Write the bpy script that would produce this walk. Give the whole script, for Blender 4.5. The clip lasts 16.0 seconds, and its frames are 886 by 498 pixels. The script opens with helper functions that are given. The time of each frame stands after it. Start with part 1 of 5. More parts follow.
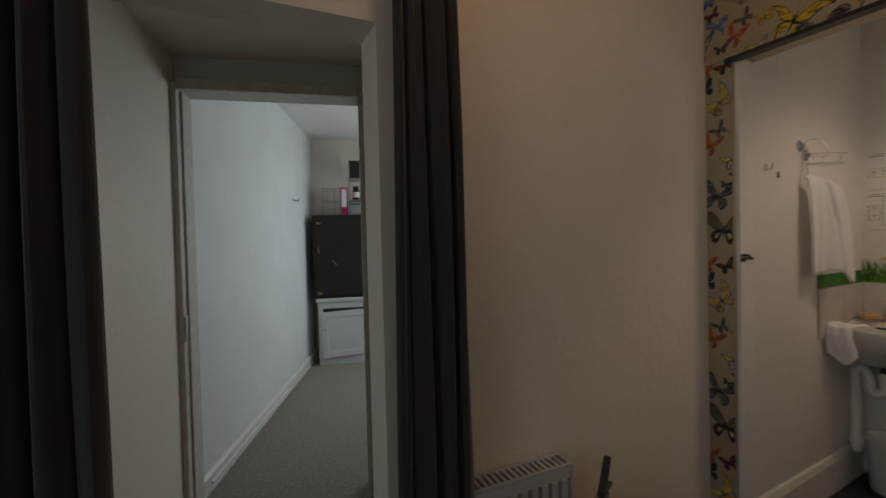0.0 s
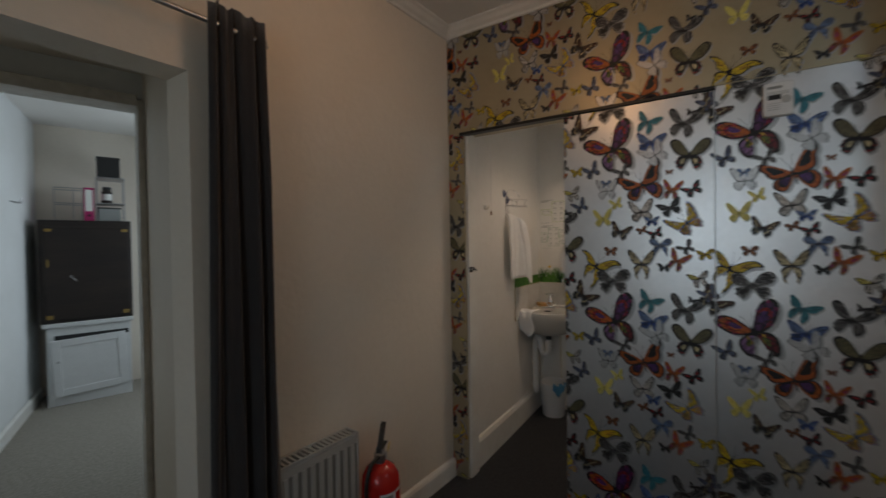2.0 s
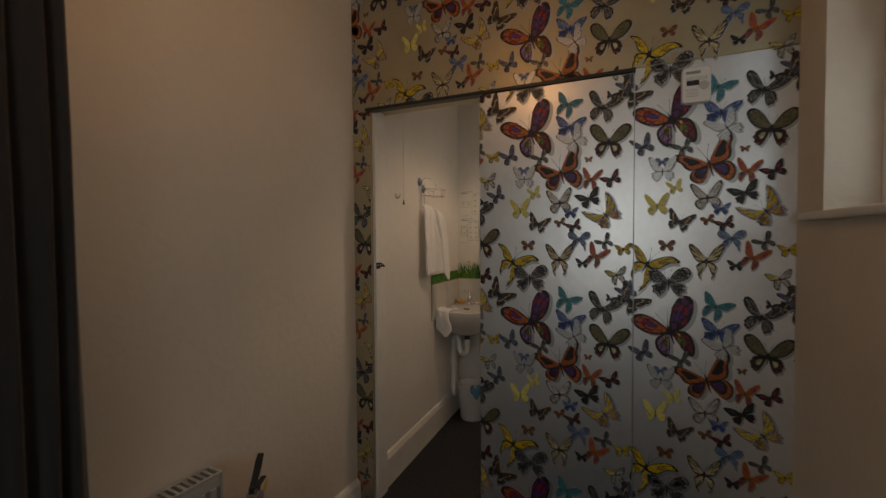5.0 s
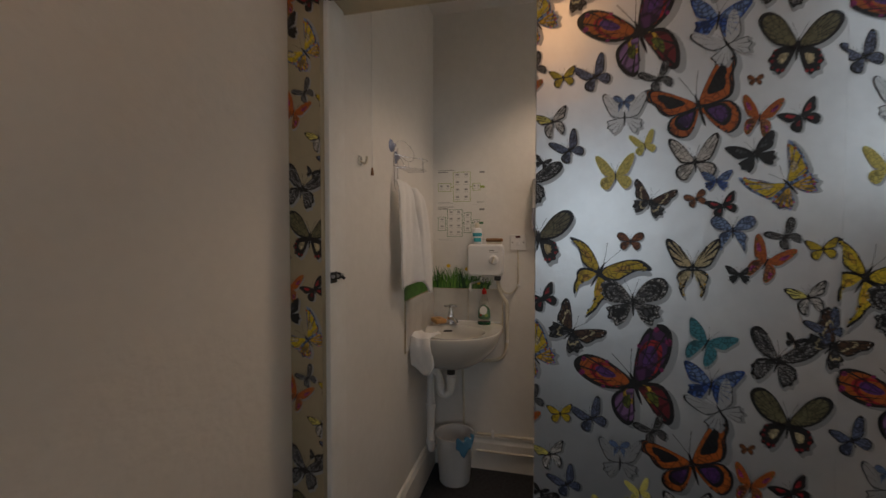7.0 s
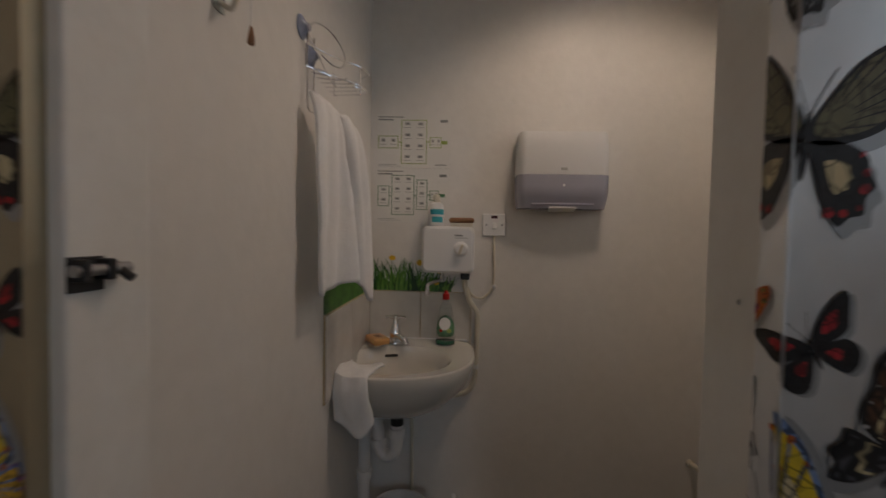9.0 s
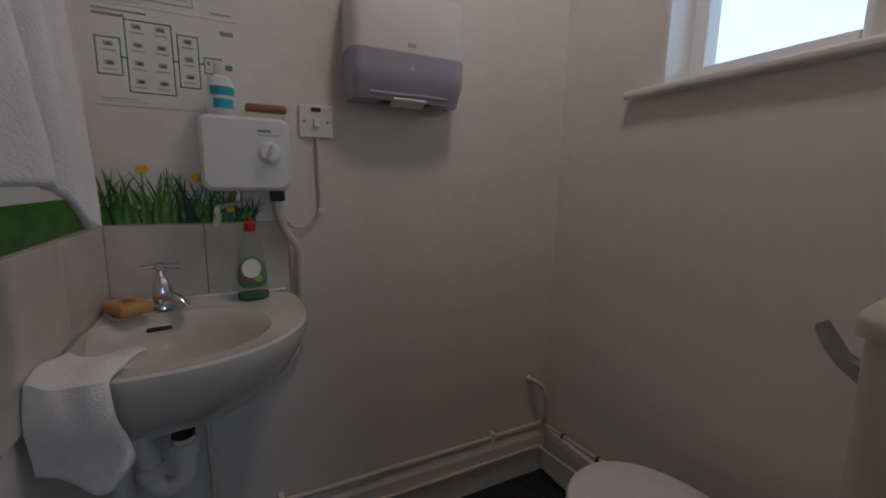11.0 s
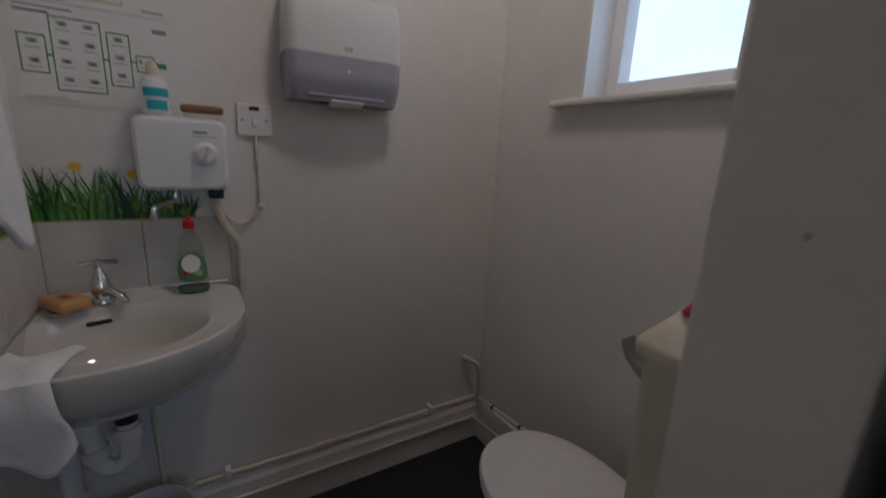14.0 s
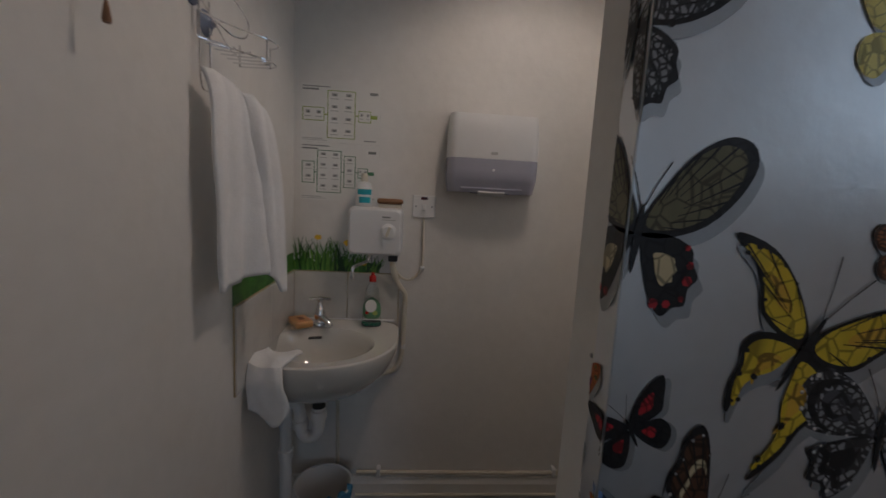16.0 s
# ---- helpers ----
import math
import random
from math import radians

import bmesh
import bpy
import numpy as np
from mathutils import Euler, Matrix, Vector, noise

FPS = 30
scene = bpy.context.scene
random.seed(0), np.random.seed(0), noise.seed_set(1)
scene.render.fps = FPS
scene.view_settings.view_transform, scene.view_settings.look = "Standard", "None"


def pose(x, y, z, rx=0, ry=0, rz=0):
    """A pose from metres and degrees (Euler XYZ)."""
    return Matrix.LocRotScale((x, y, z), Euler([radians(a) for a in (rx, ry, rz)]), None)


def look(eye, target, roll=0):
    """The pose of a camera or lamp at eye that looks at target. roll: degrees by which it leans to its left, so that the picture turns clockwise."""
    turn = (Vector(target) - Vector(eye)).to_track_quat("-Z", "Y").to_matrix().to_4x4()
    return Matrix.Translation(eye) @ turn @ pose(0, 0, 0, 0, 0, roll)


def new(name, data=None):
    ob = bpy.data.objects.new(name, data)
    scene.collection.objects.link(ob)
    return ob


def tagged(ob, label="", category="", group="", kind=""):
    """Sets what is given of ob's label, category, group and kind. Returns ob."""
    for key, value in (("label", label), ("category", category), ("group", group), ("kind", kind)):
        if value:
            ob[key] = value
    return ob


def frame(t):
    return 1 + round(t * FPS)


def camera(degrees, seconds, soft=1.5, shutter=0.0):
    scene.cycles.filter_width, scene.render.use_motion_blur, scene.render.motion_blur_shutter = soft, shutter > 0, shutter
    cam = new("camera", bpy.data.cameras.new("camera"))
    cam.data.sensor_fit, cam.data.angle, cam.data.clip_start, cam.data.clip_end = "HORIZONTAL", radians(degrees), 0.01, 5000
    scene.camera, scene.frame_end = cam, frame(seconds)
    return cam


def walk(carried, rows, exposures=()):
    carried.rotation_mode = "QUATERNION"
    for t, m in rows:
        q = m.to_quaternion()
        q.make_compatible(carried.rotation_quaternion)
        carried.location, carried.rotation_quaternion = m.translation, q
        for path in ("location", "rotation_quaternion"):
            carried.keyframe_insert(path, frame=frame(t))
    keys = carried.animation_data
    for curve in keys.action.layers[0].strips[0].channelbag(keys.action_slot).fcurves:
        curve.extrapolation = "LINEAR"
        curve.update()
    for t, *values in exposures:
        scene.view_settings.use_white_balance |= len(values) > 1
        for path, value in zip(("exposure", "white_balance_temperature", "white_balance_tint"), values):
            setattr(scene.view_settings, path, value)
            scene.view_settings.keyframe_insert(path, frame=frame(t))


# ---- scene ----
cam = camera(94.9, 16.0, shutter=0.5)
PATH = [
    (0, (0.0, 0.0, 1.33), (0.923, 1.774, 1.294), -1.4),
    (0.5, (-0.079, -0.086, 1.335), (1.014, 1.588, 1.309), -0.8),
    (1, (-0.153, -0.157, 1.369), (1.134, 1.373, 1.345), -0.8),
    (1.5, (-0.221, -0.211, 1.383), (1.277, 1.114, 1.354), -0.8),
    (2, (-0.28, -0.265, 1.392), (1.403, 0.815, 1.365), -0.9),
    (2.5, (-0.327, -0.31, 1.406), (1.473, 0.561, 1.375), -1.0),
    (3, (-0.34, -0.341, 1.418), (1.502, 0.438, 1.384), -1.1),
    (5.5, (0.188, -0.13, 1.373), (2.034, 0.636, 1.313), -0.1),
    (6, (0.382, 0.008, 1.379), (2.244, 0.733, 1.308), -0.2),
    (6.5, (0.568, 0.142, 1.369), (2.462, 0.778, 1.296), -0.2),
    (7, (0.755, 0.313, 1.353), (2.7, 0.775, 1.293), 0.0),
    (7.5, (0.915, 0.392, 1.321), (2.884, 0.738, 1.265), 0.8),
    (8, (1.11, 0.451, 1.304), (3.082, 0.78, 1.25), 1.0),
    (8.5, (1.301, 0.503, 1.291), (3.28, 0.79, 1.239), 0.8),
    (9, (1.477, 0.553, 1.277), (3.473, 0.651, 1.209), 1.2),
    (9.5, (1.611, 0.609, 1.256), (3.594, 0.372, 1.152), 0.7),
    (10, (1.741, 0.631, 1.225), (3.649, 0.041, 1.102), 0.6),
    (12.5, (1.946, 0.608, 1.11), (3.566, -0.433, 0.569), 2.5),
    (13, (1.934, 0.597, 1.124), (3.52, -0.451, 0.502), 3.2),
    (13.5, (1.872, 0.598, 1.179), (3.466, -0.449, 0.575), 3.1),
    (14, (1.783, 0.592, 1.256), (3.44, -0.431, 0.8), 2.9),
    (14.5, (1.701, 0.579, 1.309), (3.471, -0.287, 0.967), 2.8),
    (15, (1.635, 0.551, 1.328), (3.512, -0.082, 1.05), 2.7),
    (15.5, (1.573, 0.502, 1.359), (3.522, 0.148, 1.084), 2.9),
    (16, (1.502, 0.473, 1.366), (3.479, 0.319, 1.108), 3.2),
]
walk(cam, [(t, look(eye, target, roll)) for t, eye, target, roll in PATH],
     exposures=[(0, -0.33, 6800, 9), (1.5, -0.36, 6400, 7), (3, -0.28, 6400, 8), (5.5, -0.33, 7600, 11), (7, -0.30, 6400, 10), (9, -0.46, 6000, 10), (10, -0.50, 5500, 9), (12.5, -0.53, 5000, 9), (14.5, -0.52, 5100, 9), (16, -0.62, 5400, 9)])

# ---- world and lights ----
world = bpy.data.worlds.new("world")
scene.world = world
world.use_nodes = True
wn = world.node_tree
sky = wn.nodes.new("ShaderNodeTexSky")
sky.sky_type = 'NISHITA'
sky.sun_disc = False
sky.sun_elevation, sky.sun_rotation = radians(48), radians(70)
wn.nodes["Background"].inputs[1].default_value = 0.12
wn.links.new(sky.outputs[0], wn.nodes["Background"].inputs[0])


def lamp(name, kind, m, power, colour, **more):
    data = bpy.data.lights.new(name, kind)
    data.energy, data.color = power, colour
    if "size" in more:
        data.shape, data.size, data.size_y = 'RECTANGLE', more["size"][0], more["size"][1]
    if "radius" in more:
        data.shadow_soft_size = more["radius"]
    if "cone" in more:
        data.spot_size, data.spot_blend = radians(more["cone"]), more["blend"]
    ob = new(name, data)
    ob.matrix_world = m
    return ob


sun = lamp("sun", 'SUN', look((0, 0, 8), (-3, 2.2, 4)), 0.8, (1, 0.96, 0.9))
sun.data.angle = radians(12)
COOL, WARM = (0.80, 0.90, 1.0), (1.0, 0.50, 0.20)
# daylight from the windows behind the walker and in the office
lamp("daylight_end_window", 'AREA', look((-2.44, -0.25, 1.55), (1.8, -0.15, 1.2)), 9.5, COOL, size=(0.9, 1.4))
lamp("daylight_office_window", 'AREA', look((2.25, 3.6, 1.5), (0.4, 3.4, 1.1)), 20, COOL, size=(1.2, 1.3))
# warm ceiling lamps
lamp("bulb_main", 'POINT', pose(0.75, 0.25, 2.36), 3.6, WARM, radius=0.10)
lamp("bulb_toilet", 'SPOT', look((2.46, 0.06, 2.59), (2.58, 0.0, 0)), 27, (1.0, 0.73, 0.53), radius=0.10, cone=116, blend=0.45)

# ---- materials ----


def material(name, colour, rough=0.6, metal=0.0, spots=None, scale=8.0, amount=0.25, bump=0.0, bump_scale=80.0, stretch=(1, 1, 1), **more):
    """A surface with two scales of variation and a fine relief."""
    m = bpy.data.materials.new(name)
    m.use_nodes = True
    t = m.node_tree
    b = t.nodes["Principled BSDF"]
    b.inputs["Roughness"].default_value, b.inputs["Metallic"].default_value = rough, metal
    co = t.nodes.new("ShaderNodeTexCoord")
    mp = t.nodes.new("ShaderNodeMapping")
    mp.inputs["Scale"].default_value = stretch
    t.links.new(co.outputs["Object"], mp.inputs[0])
    a, c = t.nodes.new("ShaderNodeTexNoise"), t.nodes.new("ShaderNodeTexNoise")
    a.inputs["Scale"].default_value, a.inputs["Detail"].default_value = scale, 4
    c.inputs["Scale"].default_value, c.inputs["Detail"].default_value = bump_scale, 3
    for n in (a, c):
        t.links.new(mp.outputs[0], n.inputs["Vector"])
    ramp = t.nodes.new("ShaderNodeValToRGB")
    ramp.color_ramp.elements[0].position, ramp.color_ramp.elements[1].position = 0.35, 0.7
    t.links.new(a.outputs[0], ramp.inputs[0])
    mix = t.nodes.new("ShaderNodeMix")
    mix.data_type = 'RGBA'
    mix.inputs[6].default_value = (*colour, 1)
    mix.inputs[7].default_value = (*(spots or [v * 0.75 for v in colour]), 1)
    mul = t.nodes.new("ShaderNodeMath")
    mul.operation = 'MULTIPLY'
    mul.inputs[1].default_value = amount
    t.links.new(ramp.outputs[0], mul.inputs[0])
    t.links.new(mul.outputs[0], mix.inputs[0])
    grain = t.nodes.new("ShaderNodeMix")
    grain.data_type, grain.blend_type = 'RGBA', 'MULTIPLY'
    grain.inputs[0].default_value = more.get("grain", 0.15)
    t.links.new(mix.outputs[2], grain.inputs[6])
    t.links.new(c.outputs[0], grain.inputs[7])
    t.links.new(grain.outputs[2], b.inputs["Base Color"])
    if bump:
        bp = t.nodes.new("ShaderNodeBump")
        bp.inputs["Strength"].default_value, bp.inputs["Distance"].default_value = bump, more.get("depth", 0.002)
        t.links.new(c.outputs[0], bp.inputs["Height"])
        t.links.new(bp.outputs[0], b.inputs["Normal"])
    for key in ("Transmission Weight", "Alpha", "Sheen Weight", "Coat Weight", "IOR", "Subsurface Weight"):
        short = key.split()[0].lower()
        if short in more:
            b.inputs[key].default_value = more[short]
    if "emit" in more:
        b.inputs["Emission Color"].default_value = (*more["emit"], 1)
        b.inputs["Emission Strength"].default_value = more["glow"]
    return m


def carpet(name, dark, light, ribs):
    """Looped carpet, ribbed where ribs is above nought."""
    m = material(name, dark, 0.95, spots=light, scale=60, amount=0.7, bump=0.9, bump_scale=260, depth=0.005, grain=0.6)
    if ribs:
        t = m.node_tree
        w = t.nodes.new("ShaderNodeTexWave")
        w.inputs["Scale"].default_value, w.inputs["Distortion"].default_value = ribs, 1.5
        w.inputs["Detail Scale"].default_value = 8
        t.links.new(t.nodes["Mapping"].outputs[0], w.inputs["Vector"])
        bump = t.nodes.new("ShaderNodeBump")
        bump.inputs["Strength"].default_value, bump.inputs["Distance"].default_value = 0.7, 0.004
        t.links.new(w.outputs[1], bump.inputs["Height"])
        t.links.new(t.nodes["Bump"].outputs[0], bump.inputs["Normal"])
        t.links.new(bump.outputs[0], t.nodes["Principled BSDF"].inputs["Normal"])
    return m


PAINT = material("wall_paint", (0.79, 0.72, 0.62), 0.55, spots=(0.69, 0.61, 0.51), scale=2.2, amount=0.35, bump=0.5, bump_scale=36, depth=0.004, grain=0.08)
TOILET_PAINT = material("toilet_wall_paint", (0.80, 0.785, 0.75), 0.5, spots=(0.69, 0.67, 0.62), scale=2.6, amount=0.4, bump=0.30, bump_scale=26, depth=0.004, grain=0.10)
OFFICE_PAINT = material("office_wall_paint", (0.78, 0.80, 0.80), 0.6, spots=(0.66, 0.67, 0.65), scale=3, amount=0.4, bump=0.4, bump_scale=25, depth=0.006, grain=0.06)
GLOSS = material("gloss_paint", (0.80, 0.79, 0.75), 0.32, spots=(0.62, 0.58, 0.50), scale=9, amount=0.35, bump=0.15, bump_scale=60, grain=0.08)
WORN = material("worn_paint", (0.66, 0.63, 0.57), 0.5, spots=(0.40, 0.36, 0.30), scale=22, amount=0.4, bump=0.3, bump_scale=70, grain=0.15)
CEILING = material("ceiling_paint", (0.80, 0.78, 0.74), 0.8, scale=3, amount=0.2, bump=0.2, bump_scale=120, grain=0.08)
CARPET = carpet("toilet_carpet", (0.030, 0.032, 0.038), (0.075, 0.078, 0.086), 26)
OFFICE_CARPET = carpet("office_carpet", (0.34, 0.31, 0.26), (0.58, 0.53, 0.45), 0)
SILVER = material("silver_wallpaper", (0.82, 0.83, 0.84), 0.35, 0.82, spots=(0.68, 0.69, 0.71), scale=5, amount=0.5, bump=0.16, bump_scale=38, depth=0.004, grain=0.12)
# the same silver paper, its dim warm reflection put into the colour
SILVER_WARM = material("silver_wallpaper_warm_reflection", (0.50, 0.44, 0.31), 0.42, 0.75, spots=(0.40, 0.34, 0.23), scale=5, amount=0.5, bump=0.16, bump_scale=38, depth=0.004, grain=0.12)
BLACK = material("black_track", (0.02, 0.02, 0.02), 0.4)
UPVC = material("white_upvc", (0.84, 0.85, 0.86), 0.25, scale=6, amount=0.1, grain=0.04)
OUTSIDE = material("outside_brightness", (0.8, 0.85, 0.9), 0.9, emit=(0.86, 0.94, 1.0), glow=0.72)
OUTSIDE_YARD = material("outside_yard_brightness", (0.8, 0.85, 0.9), 0.9, emit=(0.86, 0.94, 1.0), glow=1.25)

# ---- mesh helpers ----


def bake(bm, name):
    bmesh.ops.recalc_face_normals(bm, faces=bm.faces)
    me = bpy.data.meshes.new(name)
    bm.to_mesh(me)
    bm.free()
    return me


def smooth(me, angle=35):
    me.shade_smooth()
    me.set_sharp_from_angle(angle=radians(angle))


def part(name, bm, mat, parent=None, label="", soft=False):
    me = bake(bm, name)
    for m in (mat if isinstance(mat, (list, tuple)) else [mat]):
        me.materials.append(m)
    if soft:
        smooth(me)
    ob = new(name, me)
    if parent:
        ob.parent = parent
    return tagged(ob, label)


def box(x0, x1, y0, y1, z0, z1, bevel=0.0, bm=None, seg=2):
    out = bm or bmesh.new()
    g = bmesh.ops.create_cube(out, size=1, matrix=Matrix.Translation(((x0 + x1) / 2, (y0 + y1) / 2, (z0 + z1) / 2)) @ Matrix.Diagonal((x1 - x0, y1 - y0, z1 - z0, 1)))
    if bevel:
        edges = list({e for v in g["verts"] for e in v.link_edges})
        bmesh.ops.bevel(out, geom=edges, offset=bevel, segments=seg, affect='EDGES', profile=0.5)
    return out


def turn(bm, m):
    bmesh.ops.transform(bm, matrix=m, verts=bm.verts)
    return bm


def prism(points, z0, z1, bm=None):
    """An upright block over a polygon in the plan."""
    out = bm or bmesh.new()
    low = [out.verts.new((x, y, z0)) for x, y in points]
    top = [out.verts.new((x, y, z1)) for x, y in points]
    out.faces.new(low), out.faces.new(top)
    for i in range(len(points)):
        j = (i + 1) % len(points)
        out.faces.new((low[i], low[j], top[j], top[i]))
    return out


def lathe(profile, m=Matrix(), seg=32, bm=None, squash=1.0):
    """A turned body: (radius, height) pairs from the bottom up."""
    out = bm or bmesh.new()
    rings = []
    for r, z in profile:
        rings.append([out.verts.new(m @ Vector((r * math.cos(2 * math.pi * k / seg), squash * r * math.sin(2 * math.pi * k / seg), z))) for k in range(seg)])
    for a, b in zip(rings, rings[1:]):
        for k in range(seg):
            out.faces.new((a[k], a[(k + 1) % seg], b[(k + 1) % seg], b[k]))
    out.faces.new(rings[0]), out.faces.new(rings[-1])
    return out


def spline(points, steps=6):
    """A smooth run of points through those given."""
    p = [Vector(q) for q in points]
    p = [2 * p[0] - p[1]] + p + [2 * p[-1] - p[-2]]
    out = []
    for a, b, c, d in zip(p, p[1:], p[2:], p[3:]):
        for k in range(steps):
            t = k / steps
            out.append(0.5 * ((2 * b) + (c - a) * t + (2 * a - 5 * b + 4 * c - d) * t * t + (3 * b - a - 3 * c + d) * t ** 3))
    return out + [p[-2]]


def tube(points, radius, seg=10, steps=6, bm=None):
    """A round pipe, cable or wire along a smooth line."""
    out = bm or bmesh.new()
    line = spline(points, steps) if steps > 1 else [Vector(q) for q in points]
    rings, up = [], Vector((0.31, 0.17, 0.93))
    for i, p in enumerate(line):
        way = (line[min(i + 1, len(line) - 1)] - line[max(i - 1, 0)]).normalized()
        side = way.cross(up)
        side = side.normalized() if side.length > 1e-4 else way.orthogonal().normalized()
        up = side.cross(way).normalized()
        rings.append([out.verts.new(p + radius * (math.cos(2 * math.pi * k / seg) * side + math.sin(2 * math.pi * k / seg) * up)) for k in range(seg)])
    for a, b in zip(rings, rings[1:]):
        for k in range(seg):
            out.faces.new((a[k], a[(k + 1) % seg], b[(k + 1) % seg], b[k]))
    out.faces.new(rings[0]), out.faces.new(rings[-1])
    return out


def rounded(w, h, r, seg=5):
    """A rounded rectangle round the origin."""
    pts = []
    for cx, cy, a0 in ((w / 2 - r, h / 2 - r, 0), (-w / 2 + r, h / 2 - r, 90), (-w / 2 + r, -h / 2 + r, 180), (w / 2 - r, -h / 2 + r, 270)):
        for k in range(seg + 1):
            a = radians(a0 + 90 * k / seg)
            pts.append((cx + r * math.cos(a), cy + r * math.sin(a)))
    return pts


def loft(rings, bm=None, close=True):
    """Skin over rings of points that have equal counts."""
    out = bm or bmesh.new()
    vs = [[out.verts.new(p) for p in ring] for ring in rings]
    n = len(vs[0])
    for a, b in zip(vs, vs[1:]):
        for k in range(n):
            out.faces.new((a[k], a[(k + 1) % n], b[(k + 1) % n], b[k]))
    if close:
        out.faces.new(vs[0]), out.faces.new(vs[-1])
    return out


def setting(name, bm, mat, label, category, soft=False):
    return tagged(part(name, bm, mat, soft=soft), label, category, kind="structure")


def thing(name, x, y, z, label, category, group="", turn_z=0):
    ob = new(name)
    ob.matrix_world = pose(x, y, z, 0, 0, turn_z)
    return tagged(ob, label, category, group)


# ---- plan ----
FRONT = 1.79            # butterfly face of the partition
BACK, LEFT, RIGHT = 3.10, 0.93, -0.45   # toilet walls
SIDE = -0.82            # window wall of the hall
CEIL = 2.65
SLANT = 0.07           # the curtain wall is out of square


def wall_y(x):
    return 1.012 + SLANT * (FRONT - x)


# floors
setting("floor", box(-2.6, 3.3, -1.1, 1.3, -0.1, 0), CARPET, "dark grey ribbed carpet on the hall and toilet floor", "carpet")
setting("floor_office", prism([(-1.5, 1.3), (3.3, 1.3), (3.3, 7), (-1.5, 7)], -0.1, 0.001), OFFICE_CARPET, "worn grey green looped office carpet", "carpet")
setting("ceiling", box(-2.6, 3.3, -1.1, 1.5, CEIL, CEIL + 0.1), CEILING, "plain white painted ceiling", "ceiling")
setting("ceiling_office", box(-2.6, 3.4, 1.5, 7, 2.58, 2.68), CEILING, "plain white office ceiling", "ceiling")

# hall: window wall with its opening
WX0, WX1, WZ0, WZ1 = 0.50, 1.60, 1.447, 2.45
OUT = SIDE - 0.192
bm = box(-2.6, WX0, OUT, SIDE, 0, CEIL)
box(WX1, FRONT + 0.115, OUT, SIDE, 0, CEIL, bm=bm)
box(WX0, WX1, OUT, SIDE, 0, WZ0, bm=bm)
box(WX0, WX1, OUT, SIDE, WZ1, CEIL, bm=bm)
setting("wall_window", bm, PAINT, "cream painted wall with a deep window recess", "wall")
bm = box(-2.6, -2.5, -1.1, -0.72, 0, CEIL)
box(-2.6, -2.5, 0.22, 1.6, 0, CEIL, bm=bm)
box(-2.6, -2.5, -0.72, 0.22, 0, 0.80, bm=bm)
box(-2.6, -2.5, -0.72, 0.22, 2.40, CEIL, bm=bm)
setting("wall_behind", bm, PAINT, "plain cream painted end wall", "wall")

# hall: slanted wall with the curtained opening
DX0, DX1, DTOP = -0.42, 0.380, 1.955
DEPTH = 0.14


def strip(x0, x1, z0, z1, d0=0.0, d1=DEPTH, bm=None):
    return prism([(x0, wall_y(x0) + d0), (x1, wall_y(x1) + d0), (x1, wall_y(x1) + d1), (x0, wall_y(x0) + d1)], z0, z1, bm)


bm = strip(-2.6, DX0, 0, CEIL)
strip(DX1, FRONT + 0.02, 0, CEIL, bm=bm)
strip(DX0, DX1, DTOP, CEIL, bm=bm)
setting("wall_curtain", bm, PAINT, "warm cream painted wall beside a curtained opening", "wall")

# passage to the office, turned against the hall
PA = pose(0.315, 1.10, 0, 0, 0, -16)
PASS, DOORW = 1.06, 0.86
bm = prism([(0.085, 0.16), (0.25, 0.16), (0.25, PASS), (0.035, PASS)], 0, CEIL)
prism([(-DOORW - 0.16, 0.12), (-DOORW, 0.12), (-DOORW, PASS), (-DOORW - 0.16, PASS)], 0, CEIL, bm)
setting("wall_passage", turn(bm, PA), PAINT, "off-white painted sides of a deep doorway", "wall")
bm = prism([(-DOORW, 0.2), (0.085, 0.16), (0.035, PASS), (-DOORW, PASS)], 2.26, 2.36)
setting("ceiling_passage", turn(bm, PA), PAINT, "shaded soffit of the deep doorway", "ceiling")

# office walls
bm = prism([(-DOORW - 0.12, PASS + 0.09), (-DOORW, PASS + 0.09), (-DOORW + 0.42, PASS + 3.75), (-DOORW + 0.30, PASS + 3.75)], 0, 2.6)
setting("wall_office_left", turn(bm, PA), OFFICE_PAINT, "uneven white office wall in cool daylight", "wall")
bm = prism([(-DOORW - 0.2, PASS + 2.86), (2.5, PASS + 2.86), (2.5, PASS + 3.0), (-DOORW - 0.2, PASS + 3.0)], 0, 2.6)
setting("wall_office_far", turn(bm, PA), PAINT, "cream painted far wall of the office", "wall")
bm = prism([(0.035, PASS + 0.001), (2.4, PASS + 0.001), (2.4, PASS + 0.1), (0.035, PASS + 0.1)], 0, 2.6)
prism([(2.3, PASS), (2.4, PASS), (2.4, PASS + 3.8), (2.3, PASS + 3.8)], 0, 2.6, bm)
setting("wall_office_right", turn(bm, PA), OFFICE_PAINT, "plain white office wall", "wall")

